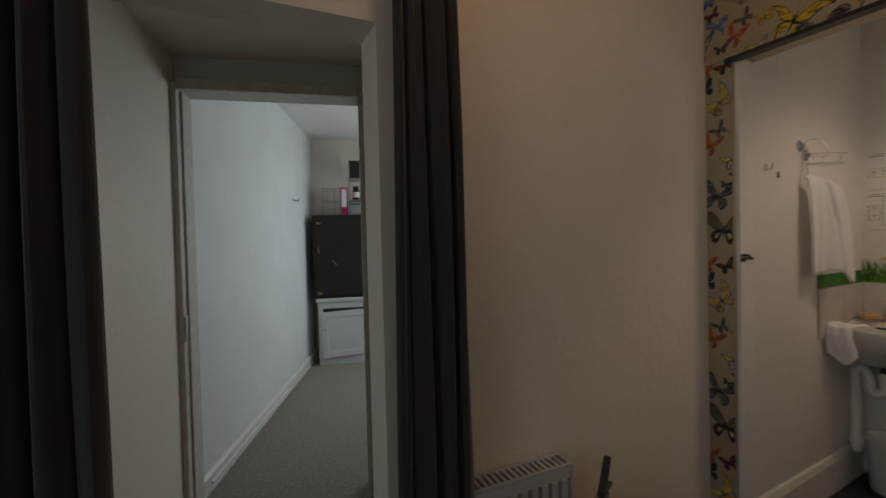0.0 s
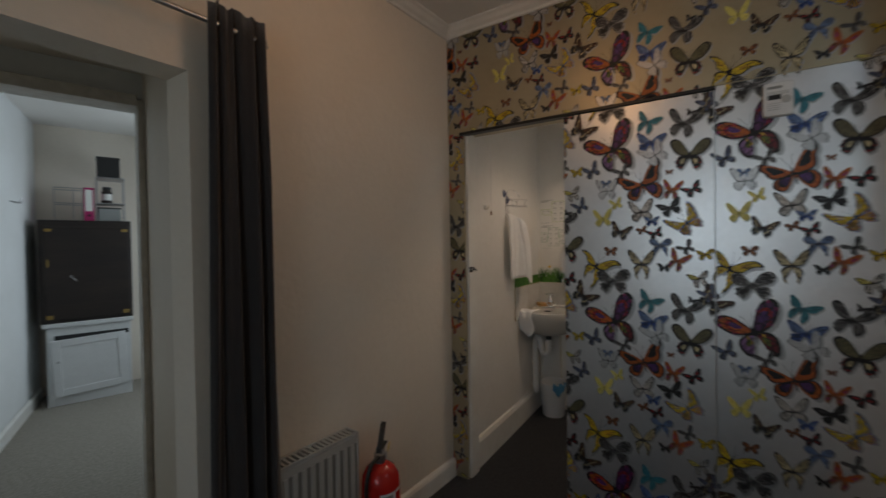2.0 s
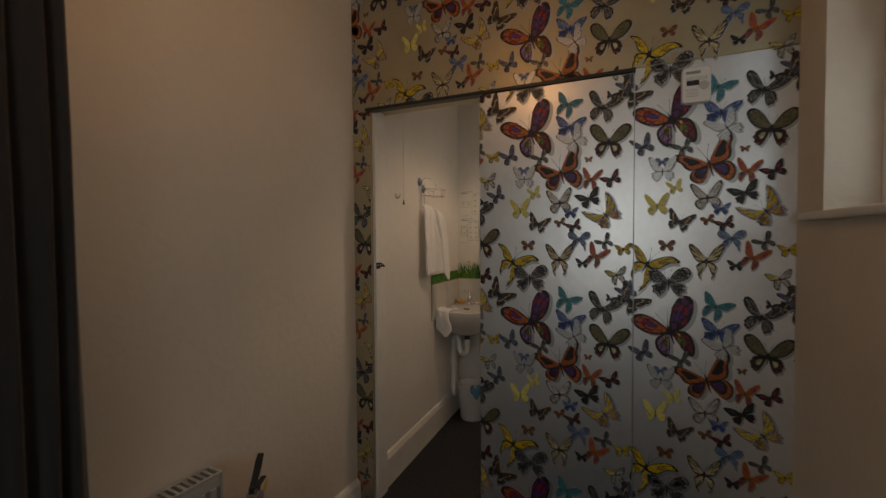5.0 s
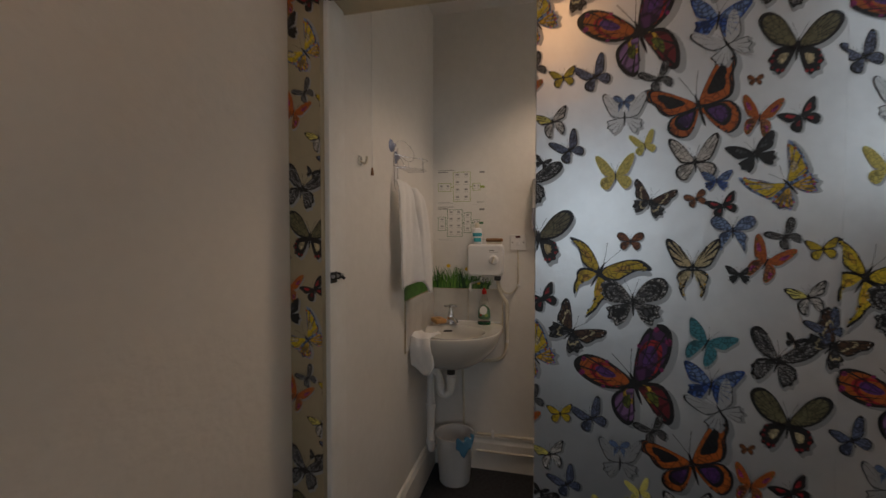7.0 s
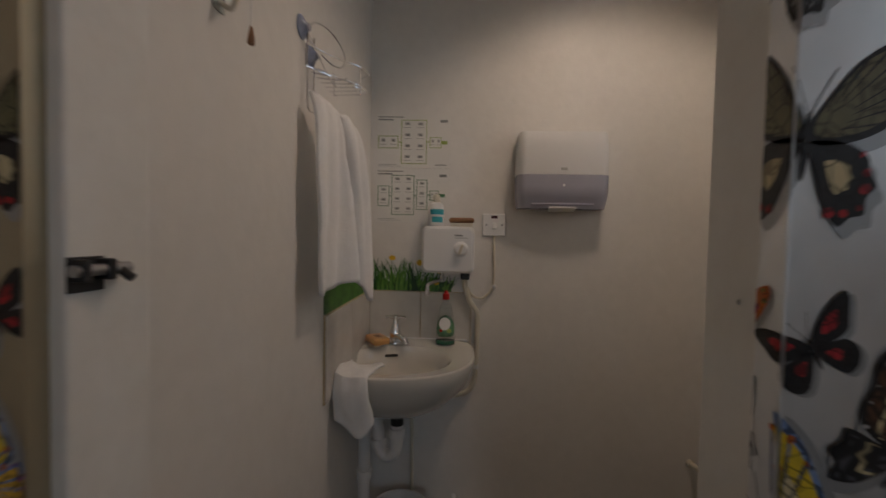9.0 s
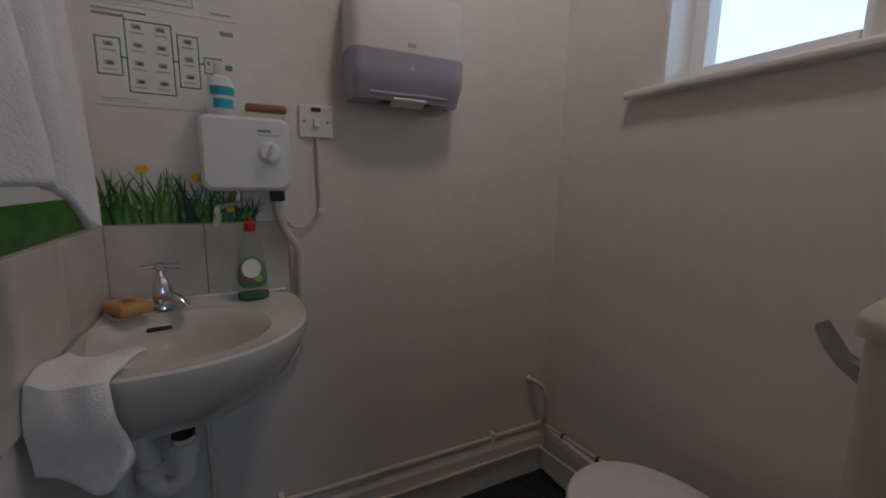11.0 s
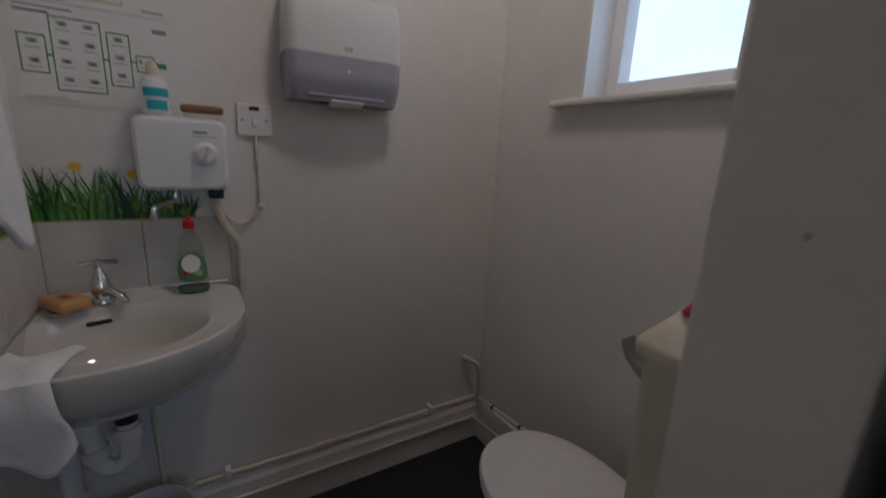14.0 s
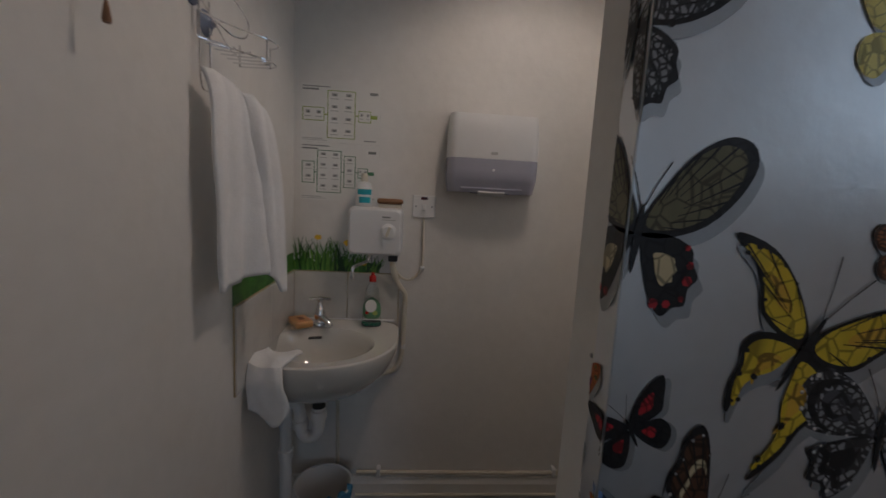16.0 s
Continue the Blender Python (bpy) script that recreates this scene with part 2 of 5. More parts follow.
# partition with its sliding door
TOP = 2.015
bm = box(FRONT - 0.006, FRONT + 0.135, SIDE, 1.011, TOP + 0.02, CEIL)
header = setting("wall_partition_header", bm, [SILVER_WARM], "silver wallpaper printed with many butterflies above a sliding door, dull gold reflection in its colour", "wall")
stub = setting("wall_partition_stub", box(FRONT, FRONT + 0.02, 0.910, 1.011, 0, TOP + 0.02), SILVER_WARM, "narrow strip of silver butterfly wallpaper, dull gold reflection in its colour", "wall")
setting("door_jamb", box(FRONT + 0.02, FRONT + 0.115, 0.895, 1.0, 0, TOP + 0.02, 0.003), GLOSS, "white painted door jamb", "door frame")
panel = setting("wall_partition_panel", box(FRONT + 0.002, FRONT + 0.03, SIDE, -0.308, 0, TOP + 0.02), SILVER, "fixed panel of silver butterfly wallpaper", "wall")
bm = box(FRONT + 0.036, FRONT + 0.135, RIGHT - 0.05, 0.293, 0, TOP + 0.02, 0.003)
setting("wall_partition_inner", bm, GLOSS, "plain painted inner lining of the partition with screw heads", "wall")
door = new("door_sliding")
tagged(door, "sliding door papered with silver butterfly wallpaper, standing half open", "door", kind="structure")
leaf = part("door_leaf", box(FRONT - 0.014, FRONT + 0.014, -0.305, 0.324, 0.008, TOP, 0.0015), SILVER, door)
part("runner", box(FRONT - 0.002, FRONT + 0.012, -0.30, 0.32, TOP, TOP + 0.004), BLACK, door)
track = part("track", box(FRONT - 0.018, FRONT + 0.03, -0.31, 0.93, TOP + 0.004, TOP + 0.019, 0.002), BLACK)
tagged(track, "thin black sliding door track", "door track", kind="structure")

# toilet walls
bm = box(BACK, BACK + 0.12, RIGHT - 0.2, LEFT + 0.1, 0, CEIL)
setting("wall_toilet_back", bm, TOILET_PAINT, "cream painted wall behind the basin", "wall")
setting("wall_toilet_left", box(FRONT + 0.115, BACK, LEFT, LEFT + 0.12, 0, CEIL), TOILET_PAINT, "white painted side wall of the toilet", "wall")
TX0, TX1, TZ0, TZ1 = 2.28, 2.71, 1.435, 2.12
bm = box(FRONT + 0.10, TX0, RIGHT - 0.2, RIGHT, 0, CEIL)
box(TX1, BACK, RIGHT - 0.2, RIGHT, 0, CEIL, bm=bm)
box(TX0, TX1, RIGHT - 0.2, RIGHT, 0, TZ0, bm=bm)
box(TX0, TX1, RIGHT - 0.2, RIGHT, TZ1, CEIL, bm=bm)
setting("wall_toilet_window", bm, TOILET_PAINT, "cream painted wall under a small window", "wall")
for x0, x1, y, z0, z1, sheet in ((0.0, 2.95, -1.32, 0.9, 3.1, OUTSIDE), (1.97, 3.3, -0.98, 1.1, 2.5, OUTSIDE_YARD)):
    setting("backdrop", box(x0, x1, y - 0.02, y, z0, z1), sheet, "bright overcast daylight beyond the window", "backdrop")

# ---- butterflies printed on the wallpaper ----


def wing_paint(name, colour, veins, spots=0.0, scale=11.0):
    """Printed wing: a colour crossed by dark veins and dots."""
    m = bpy.data.materials.new(name)
    m.use_nodes = True
    t = m.node_tree
    b = t.nodes["Principled BSDF"]
    b.inputs["Roughness"].default_value = 0.42
    co = t.nodes.new("ShaderNodeTexCoord")
    v = t.nodes.new("ShaderNodeTexVoronoi")
    v.feature = 'DISTANCE_TO_EDGE'
    v.inputs["Scale"].default_value = scale
    n = t.nodes.new("ShaderNodeTexNoise")
    n.inputs["Scale"].default_value = 9
    t.links.new(co.outputs["Object"], v.inputs["Vector"])
    t.links.new(co.outputs["Object"], n.inputs["Vector"])
    r = t.nodes.new("ShaderNodeValToRGB")
    r.color_ramp.elements[0].position, r.color_ramp.elements[1].position = 0.02 + veins * 0.1, 0.05 + veins * 0.16
    r.color_ramp.elements[0].color = (*[c * (1 - veins) * 0.5 for c in colour], 1)
    r.color_ramp.elements[1].color = (*colour, 1)
    t.links.new(v.outputs["Distance"], r.inputs[0])
    mix = t.nodes.new("ShaderNodeMix")
    mix.data_type, mix.blend_type = 'RGBA', 'MULTIPLY'
    mix.inputs[0].default_value = 0.25 + spots
    t.links.new(r.outputs[0], mix.inputs[6])
    t.links.new(n.outputs[0], mix.inputs[7])
    t.links.new(mix.outputs[2], b.inputs["Base Color"])
    return m


INK = {
    "black": wing_paint("print_black", (0.015, 0.014, 0.015), 0.2),
    "char": wing_paint("print_charcoal", (0.10, 0.10, 0.11), 0.7, 0.3),
    "grey": wing_paint("print_grey", (0.40, 0.40, 0.40), 0.8, 0.2, 24),
    "white": wing_paint("print_white", (0.74, 0.72, 0.68), 0.2),
    "cream": wing_paint("print_cream", (0.72, 0.62, 0.36), 0.15),
    "olive": wing_paint("print_olive", (0.22, 0.20, 0.10), 0.15, 0.2),
    "yellow": wing_paint("print_yellow", (0.84, 0.62, 0.03), 0.08, 0.1),
    "lemon": wing_paint("print_lemon", (0.90, 0.82, 0.22), 0.05),
    "gold": wing_paint("print_gold", (0.78, 0.47, 0.04), 0.35),
    "orange": wing_paint("print_orange", (0.62, 0.15, 0.02), 0.12, 0.2),
    "rust": wing_paint("print_rust", (0.42, 0.15, 0.05), 0.5),
    "red": wing_paint("print_red", (0.50, 0.02, 0.03), 0.4),
    "pink": wing_paint("print_pink", (0.50, 0.06, 0.28), 0.4),
    "purple": wing_paint("print_purple", (0.13, 0.04, 0.24), 0.2),
    "blue": wing_paint("print_blue", (0.05, 0.13, 0.50), 0.5),
    "sky": wing_paint("print_sky", (0.22, 0.34, 0.62), 0.5),
    "slate": wing_paint("print_slate", (0.18, 0.22, 0.36), 0.5),
    "teal": wing_paint("print_teal", (0.06, 0.30, 0.38), 0.25),
    "wine": wing_paint("print_wine", (0.12, 0.03, 0.14), 0.3, 0.2, 5),
    "maroon": wing_paint("print_maroon", (0.22, 0.02, 0.03), 0.3, 0.3, 5),
    "violet": wing_paint("print_violet", (0.34, 0.18, 0.42), 0.3, 0.2, 5),
    "magenta": wing_paint("print_magenta", (0.30, 0.02, 0.14), 0.2),
    "moss": wing_paint("print_moss", (0.16, 0.20, 0.03), 0.3),
    "umber": wing_paint("print_umber", (0.13, 0.06, 0.03), 0.4, 0.2),
    "silver": material("print_silver", (0.62, 0.63, 0.64), 0.4, 0.75),
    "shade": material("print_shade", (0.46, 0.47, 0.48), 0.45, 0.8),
}
# outlines of one side, unit span, y up: upper wing and lower wing
UPPER = {
    "wide": [(0.02, 0.06), (0.16, 0.22), (0.34, 0.33), (0.49, 0.36), (0.50, 0.28), (0.43, 0.14), (0.36, 0.02), (0.20, -0.02), (0.03, -0.02)],
    "tall": [(0.02, 0.06), (0.14, 0.28), (0.30, 0.47), (0.43, 0.54), (0.47, 0.44), (0.38, 0.20), (0.28, 0.03), (0.14, -0.02), (0.03, -0.02)],
    "hook": [(0.02, 0.05), (0.20, 0.20), (0.38, 0.42), (0.47, 0.58), (0.49, 0.36), (0.42, 0.10), (0.34, -0.04), (0.18, -0.03), (0.03, -0.02)],
    "round": [(0.02, 0.05), (0.14, 0.24), (0.30, 0.34), (0.44, 0.32), (0.49, 0.20), (0.42, 0.06), (0.30, 0.0), (0.14, -0.02), (0.03, -0.02)],
    "oar": [(0.01, 0.05), (0.10, 0.18), (0.26, 0.38), (0.40, 0.47), (0.50, 0.44), (0.51, 0.33), (0.42, 0.18), (0.28, 0.06), (0.14, 0.0), (0.02, -0.02)],
    "fan": [(0.01, 0.05), (0.08, 0.19), (0.20, 0.37), (0.35, 0.48), (0.48, 0.47), (0.53, 0.37), (0.47, 0.21), (0.34, 0.06), (0.17, -0.02), (0.02, -0.03)],
    "sail": [(0.02, 0.05), (0.16, 0.21), (0.33, 0.37), (0.45, 0.44), (0.50, 0.40), (0.49, 0.28), (0.43, 0.20), (0.40, 0.08), (0.33, -0.01), (0.18, -0.03), (0.03, -0.02)],
    "scythe": [(0.02, 0.04), (0.10, 0.14), (0.24, 0.26), (0.40, 0.33), (0.56, 0.31), (0.58, 0.27), (0.46, 0.22), (0.36, 0.12), (0.28, 0.0), (0.14, -0.05), (0.02, -0.04)],
}
LOWER = {
    "round": [(0.02, -0.02), (0.18, -0.02), (0.32, -0.05), (0.38, -0.18), (0.32, -0.31), (0.20, -0.35), (0.10, -0.24), (0.03, -0.10)],
    "long": [(0.02, -0.02), (0.16, -0.03), (0.27, -0.10), (0.30, -0.27), (0.24, -0.44), (0.15, -0.45), (0.08, -0.28), (0.03, -0.10)],
    "tail": [(0.02, -0.02), (0.20, -0.04), (0.30, -0.14), (0.27, -0.28), (0.28, -0.44), (0.24, -0.52), (0.21, -0.38), (0.12, -0.28), (0.04, -0.12)],
    "scallop": [(0.02, -0.02), (0.22, -0.04), (0.37, -0.08), (0.34, -0.15), (0.36, -0.24), (0.28, -0.27), (0.25, -0.36), (0.16, -0.32), (0.10, -0.26), (0.03, -0.10)],
    "frill": [(0.02, -0.02), (0.17, -0.01), (0.29, -0.06), (0.31, -0.13), (0.35, -0.20), (0.31, -0.26), (0.31, -0.34), (0.25, -0.36), (0.20, -0.41), (0.14, -0.36), (0.09, -0.27), (0.03, -0.10)],
    "spur": [(0.02, -0.03), (0.14, -0.04), (0.24, -0.10), (0.27, -0.20), (0.23, -0.30), (0.22, -0.42), (0.17, -0.55), (0.14, -0.56), (0.16, -0.42), (0.13, -0.32), (0.07, -0.24), (0.03, -0.12)],
}


def smooth_loop(points, steps=3):
    p = [Vector((x, y, 0)) for x, y in points]
    n, out = len(p), []
    for i in range(n):
        a, b, c, d = p[i - 1], p[i], p[(i + 1) % n], p[(i + 2) % n]
        for k in range(steps):
            t = k / steps
            out.append(0.5 * ((2 * b) + (c - a) * t + (2 * a - 5 * b + 4 * c - d) * t * t + (3 * b - a - 3 * c + d) * t ** 3))
    return out


def butterfly(upper, lower, rim, fore, hind, spot, lean=0.0, field=0.84, other=(), rays=(), dots=(), cores=(), bands=()):
    """A printed butterfly of unit span, facing +z: rims, wing fields, veins, margin dots, patches, body, feelers and the printed shade beneath.
    other: the fields of the second side; rays, dots: (wing, ink, count, size); cores: (wing, ink, size); bands: (wing, ink, from, to)."""
    bm = bmesh.new()
    inks = []

    def slot(ink):
        if ink not in inks:
            inks.append(ink)
        return inks.index(ink)

    def sheet(points, level, ink, flip):
        vs = [bm.verts.new((-p.x if flip else p.x, p.y * (1 - lean * (1 if flip else -1)), level)) for p in points]
        bm.faces.new(vs).material_index = slot(ink)

    for flip in (False, True):
        mine = other if flip and other else (fore, hind)
        for wing, outline, ink in ((0, UPPER[upper], mine[0]), (1, LOWER[lower], mine[1])):
            loop = smooth_loop(outline)
            n = len(loop)
            mid = sum(loop, Vector()) / n
            root = Vector((0.03, 0.02 if wing == 0 else -0.04, 0))
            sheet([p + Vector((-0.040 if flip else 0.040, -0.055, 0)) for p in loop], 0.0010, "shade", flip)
            sheet(loop, 0.0022, rim, flip)
            sheet([mid + (p - mid) * field - Vector((0.012, 0, 0)) for p in loop], 0.0030, ink, flip)
            first, last = int(n * 0.16), int(n * 0.80)
            for w, tint, a, b in bands:
                if w == wing:
                    outer = [root + (loop[k] - root) * b for k in range(first, last)]
                    inner = [root + (loop[k] - root) * a for k in range(first, last)]
                    for k in range(len(outer) - 1):
                        sheet([inner[k], inner[k + 1], outer[k + 1], outer[k]], 0.0036, tint, flip)
            for w, tint, size in cores:
                if w == wing:
                    sheet([mid + (p - mid) * size + Vector((-0.03, 0.0 if wing == 0 else 0.03, 0)) for p in loop], 0.0040, tint, flip)
            for w, tint, count, size in rays:
                if w == wing:
                    for k in range(count):
                        tip = loop[first + int((last - first) * (k + 0.5) / count)]
                        way = tip - root
                        side = Vector((-way.y, way.x, 0)).normalized() * size
                        sheet([root + way * 0.34 - side * 0.3, root + way * 0.34 + side * 0.3, root + way * 0.93 + side, root + way * 0.93 - side], 0.0044, tint, flip)
            for w, tint, count, size in dots:
                if w == wing:
                    for k in range(count):
                        at = root + (loop[first + int((last - first) * (k + 0.5) / count)] - root) * 0.90
                        sheet([at + size * (0.75 + 0.5 * ((k * 7) % 3) / 2) * Vector((math.cos(c), math.sin(c), 0)) for c in [math.pi * j / 3 for j in range(6)]], 0.0048, tint, flip)
            if spot:
                sheet([mid + (p - mid) * 0.34 + Vector((0.05, 0.02 if wing == 0 else -0.05, 0)) for p in loop], 0.0050, spot, flip)
    body = [Vector((0.017 * math.sin(a) * (1.2 if math.cos(a) > 0 else 1), 0.17 * math.cos(a) - 0.05, 0)) for a in [2 * math.pi * k / 12 for k in range(12)]]
    sheet(body, 0.0056, "black" if rim != "yellow" else "yellow", False)
    for s in (-1, 1):
        pts = [Vector((0.004 * s, 0.10, 0)), Vector((0.05 * s, 0.22, 0)), Vector((0.10 * s, 0.33, 0)), Vector((0.107 * s, 0.33, 0)), Vector((0.055 * s, 0.22, 0)), Vector((0.010 * s, 0.10, 0))]
        sheet(pts, 0.0022, "black" if rim != "yellow" else "yellow", False)
    me = bpy.data.meshes.new("butterfly")
    bm.to_mesh(me)
    bm.free()
    for ink in inks:
        me.materials.append(INK[ink])
    return me


KINDS = {
    "jewel": butterfly("fan", "long", "black", "wine", "maroon", "", 0.10, 0.82, bands=((0, "red", 0.60, 0.72), (1, "gold", 0.30, 0.44)), other=("orange", "violet"), cores=((0, "purple", 0.34), (1, "moss", 0.36)), dots=((0, "magenta", 4, 0.030),), rays=((0, "black", 5, 0.010), (1, "black", 4, 0.012))),
    "monarch": butterfly("sail", "round", "black", "orange", "orange", "", 0.15, 0.90, cores=((0, "black", 0.52), (1, "black", 0.70), (1, "purple", 0.50)), bands=((0, "orange", 0.50, 0.66), (0, "black", 0.86, 0.92)), dots=((0, "black", 6, 0.014), (1, "black", 6, 0.012))),
    "owl": butterfly("fan", "frill", "black", "olive", "black", "", cores=((1, "cream", 0.40),), rays=((0, "black", 9, 0.006),), dots=((1, "red", 6, 0.022),)),
    "swallow": butterfly("scythe", "spur", "black", "yellow", "yellow", "", 0.2, 0.84, cores=((0, "gold", 0.34), (1, "gold", 0.40)), dots=((0, "black", 8, 0.014), (1, "black", 6, 0.015)), rays=((0, "black", 6, 0.005),)),
    "zebra": butterfly("tall", "spur", "black", "cream", "cream", "", rays=((0, "black", 5, 0.022), (1, "black", 3, 0.016)), dots=((1, "gold", 4, 0.020),)),
    "lace": butterfly("round", "scallop", "char", "grey", "grey", "", field=0.90, bands=((0, "black", 0.72, 0.82), (1, "black", 0.70, 0.82)), dots=((0, "white", 10, 0.011), (1, "white", 8, 0.011)), cores=((0, "char", 0.46), (1, "char", 0.46), (0, "grey", 0.24))),
    "lemon": butterfly("tall", "round", "lemon", "lemon", "lemon", ""),
    "slate": butterfly("tall", "round", "black", "slate", "slate", "", rays=((0, "black", 6, 0.005), (1, "black", 5, 0.005)), dots=((0, "sky", 6, 0.012),)),
    "sky": butterfly("round", "tail", "slate", "sky", "sky", "", rays=((0, "slate", 5, 0.007),)),
    "blue": butterfly("wide", "scallop", "blue", "sky", "blue", "", rays=((0, "blue", 6, 0.008), (1, "sky", 4, 0.008))),
    "teal": butterfly("wide", "long", "teal", "teal", "teal", ""),
    "marble": butterfly("oar", "frill", "black", "grey", "grey", "", dots=((0, "black", 8, 0.020), (1, "black", 7, 0.018)), cores=((0, "char", 0.30),), rays=((0, "black", 7, 0.007), (1, "black", 5, 0.008))),
    "moth": butterfly("sail", "scallop", "black", "umber", "char", "", rays=((0, "black", 6, 0.008),), bands=((0, "cream", 0.55, 0.64), (1, "cream", 0.50, 0.60)), dots=((0, "white", 6, 0.010),)),
    "copper": butterfly("round", "round", "umber", "rust", "rust", "", rays=((0, "umber", 5, 0.008),)),
    "pearl": butterfly("tall", "round", "black", "white", "white", "", rays=((0, "black", 6, 0.007), (1, "black", 6, 0.007)), dots=((0, "white", 5, 0.012),)),
    "crow": butterfly("wide", "scallop", "black", "black", "black", "", cores=((0, "char", 0.4),)),
    "ember": butterfly("wide", "round", "black", "black", "black", "", cores=((0, "red", 0.42), (1, "red", 0.36))),
    "paint": butterfly("hook", "scallop", "sky", "yellow", "gold", "", rays=((0, "slate", 6, 0.012), (1, "sky", 5, 0.012)), dots=((0, "orange", 6, 0.022), (1, "pink", 5, 0.020)), cores=((0, "cream", 0.3),)),
    "coral": butterfly("tall", "long", "orange", "orange", "rust", "pink", dots=((0, "moss", 5, 0.022), (1, "moss", 4, 0.022))),
    "bee": butterfly("wide", "round", "black", "yellow", "yellow", "", rays=((0, "black", 4, 0.011), (1, "black", 4, 0.008))),
    "magpie": butterfly("wide", "long", "black", "white", "white", "", other=("lemon", "white"), rays=((0, "black", 4, 0.018), (1, "black", 4, 0.016))),
    "ghost": butterfly("tall", "scallop", "char", "silver", "silver", "", field=0.93, rays=((0, "char", 4, 0.004), (1, "char", 4, 0.006))),
}
ROLL, REPEAT = 0.530, 0.81      # width and repeat of the print


def DROP(host, col):
    """The middle sheet of the header and the strips beside the jamb are hung half a repeat lower."""
    return col == 1 if host == header else host == stub or col < 1


def printed(host, y0, y1, z0, z1, face, fold=None):
    """Covers one papered surface with the print, cut off at its edges; fold: turned round the upright corner at that y."""
    bend = Matrix.Translation((face, fold, 0)) @ pose(0, 0, 0, 0, 0, -90) @ Matrix.Translation((-face, -fold, 0)) if fold else Matrix()
    for order, (kind, u, v, span, spin) in enumerate(PRINT):
        for col in range(-1, 4):
            for row in range(-1, 4):
                y, z = 0.29 - u - ROLL * (col - 1) + (0.10 if host == stub else 0), 0.2 - v + REPEAT * (row + (0.5 if DROP(host, col) else 0))
                r = 0.62 * span
                if y + r < y0 or y - r > y1 or z + r < z0 or z - r > z1:
                    continue
                me = KINDS[kind]
                m = Matrix.Translation((face - 0.00002 * order, y, z)) @ Matrix(((0, 0, -1, 0), (-1, 0, 0, 0), (0, 1, 0, 0), (0, 0, 0, 1))) @ pose(0, 0, 0, 0, 0, spin) @ Matrix.Diagonal((span, span, 0.25, 1))
                if y - r < y0 or y + r > y1 or z - r < z0 or z + r > z1:
                    bm = bmesh.new()
                    bm.from_mesh(me)
                    back = m.inverted()
                    for point, way in (((face, y0, z), (0, -1, 0)), ((face, y1, z), (0, 1, 0)), ((face, y, z0), (0, 0, -1)), ((face, y, z1), (0, 0, 1))):
                        no = (m.to_3x3().transposed() @ Vector(way)).normalized()
                        bmesh.ops.bisect_plane(bm, geom=bm.verts[:] + bm.edges[:] + bm.faces[:], plane_co=back @ Vector(point), plane_no=no, clear_outer=True)
                    if not bm.faces:
                        bm.free()
                        continue
                    cut = bpy.data.meshes.new("butterfly")
                    bm.to_mesh(cut)
                    bm.free()
                    for mat in me.materials:
                        cut.materials.append(mat)
                    me = cut
                ob = new("butterfly", me)
                ob.matrix_world = bend @ m
                ob.parent = host


PRINT = []


def motif(kind, u, v, span, spin):
    PRINT.append((kind, u, v, span, spin))

motif("jewel", 0.194, 0.000, 0.218, 20)
motif("owl", 0.504, 0.064, 0.147, -5)
motif("monarch", 0.319, 0.176, 0.196, 17)
motif("slate", 0.100, 0.092, 0.082, 25)
motif("marble", 0.237, 0.109, 0.070, 25)
motif("ghost", 0.166, 0.190, 0.104, 0)
motif("sky", 0.164, 0.156, 0.048, 0)
motif("copper", 0.428, 0.128, 0.032, 0)
motif("coral", 0.437, 0.209, 0.084, -10)
motif("ember", 0.515, 0.213, 0.077, 28)
motif("lemon", 0.209, 0.257, 0.058, 15)
motif("lemon", 0.148, 0.324, 0.091, 3)
motif("pearl", 0.314, 0.300, 0.110, 5)
motif("crow", 0.430, 0.287, 0.098, 20)
motif("blue", 0.357, 0.342, 0.062, 0)
motif("moth", 0.224, 0.386, 0.094, -18)
motif("copper", 0.317, 0.382, 0.048, 20)
motif("ember", 0.371, 0.398, 0.064, 22)
motif("paint", 0.493, 0.355, 0.128, 40)
motif("sky", 0.391, 0.452, 0.091, 0)
motif("copper", 0.182, 0.477, 0.060, 0)
motif("swallow", 0.116, 0.548, 0.166, -28)
motif("zebra", 0.313, 0.536, 0.121, 0)
motif("lace", 0.189, 0.618, 0.158, 3)
motif("crow", 0.405, 0.550, 0.055, 0)
motif("coral", 0.456, 0.521, 0.090, -25)
motif("marble", 0.492, 0.466, 0.064, 35)
motif("bee", 0.559, 0.493, 0.062, 8)
motif("magpie", 0.535, 0.596, 0.079, 15)
motif("moth", 0.053, 0.695, 0.125, -40)
motif("teal", 0.344, 0.705, 0.106, -25)
motif("crow", 0.512, 0.692, 0.040, -20)
motif("marble", 0.482, 0.736, 0.130, -15)
motif("slate", 0.575, 0.665, 0.075, 30)
motif("blue", 0.354, 0.799, 0.121, -8)
motif("ghost", 0.372, 0.046, 0.112, 30)

printed(header, SIDE, 1.010, TOP + 0.022, CEIL - 0.03, FRONT - 0.0064)
printed(stub, 0.911, 1.010, 0.01, TOP + 0.02, FRONT - 0.0004)
printed(panel, SIDE, -0.309, 0.01, TOP + 0.019, FRONT + 0.0016)
printed(leaf, -0.304, 0.323, 0.01, TOP - 0.002, FRONT - 0.0144)
printed(leaf, 0.3246, 0.351, 0.01, TOP - 0.002, FRONT - 0.0144, 0.3244)

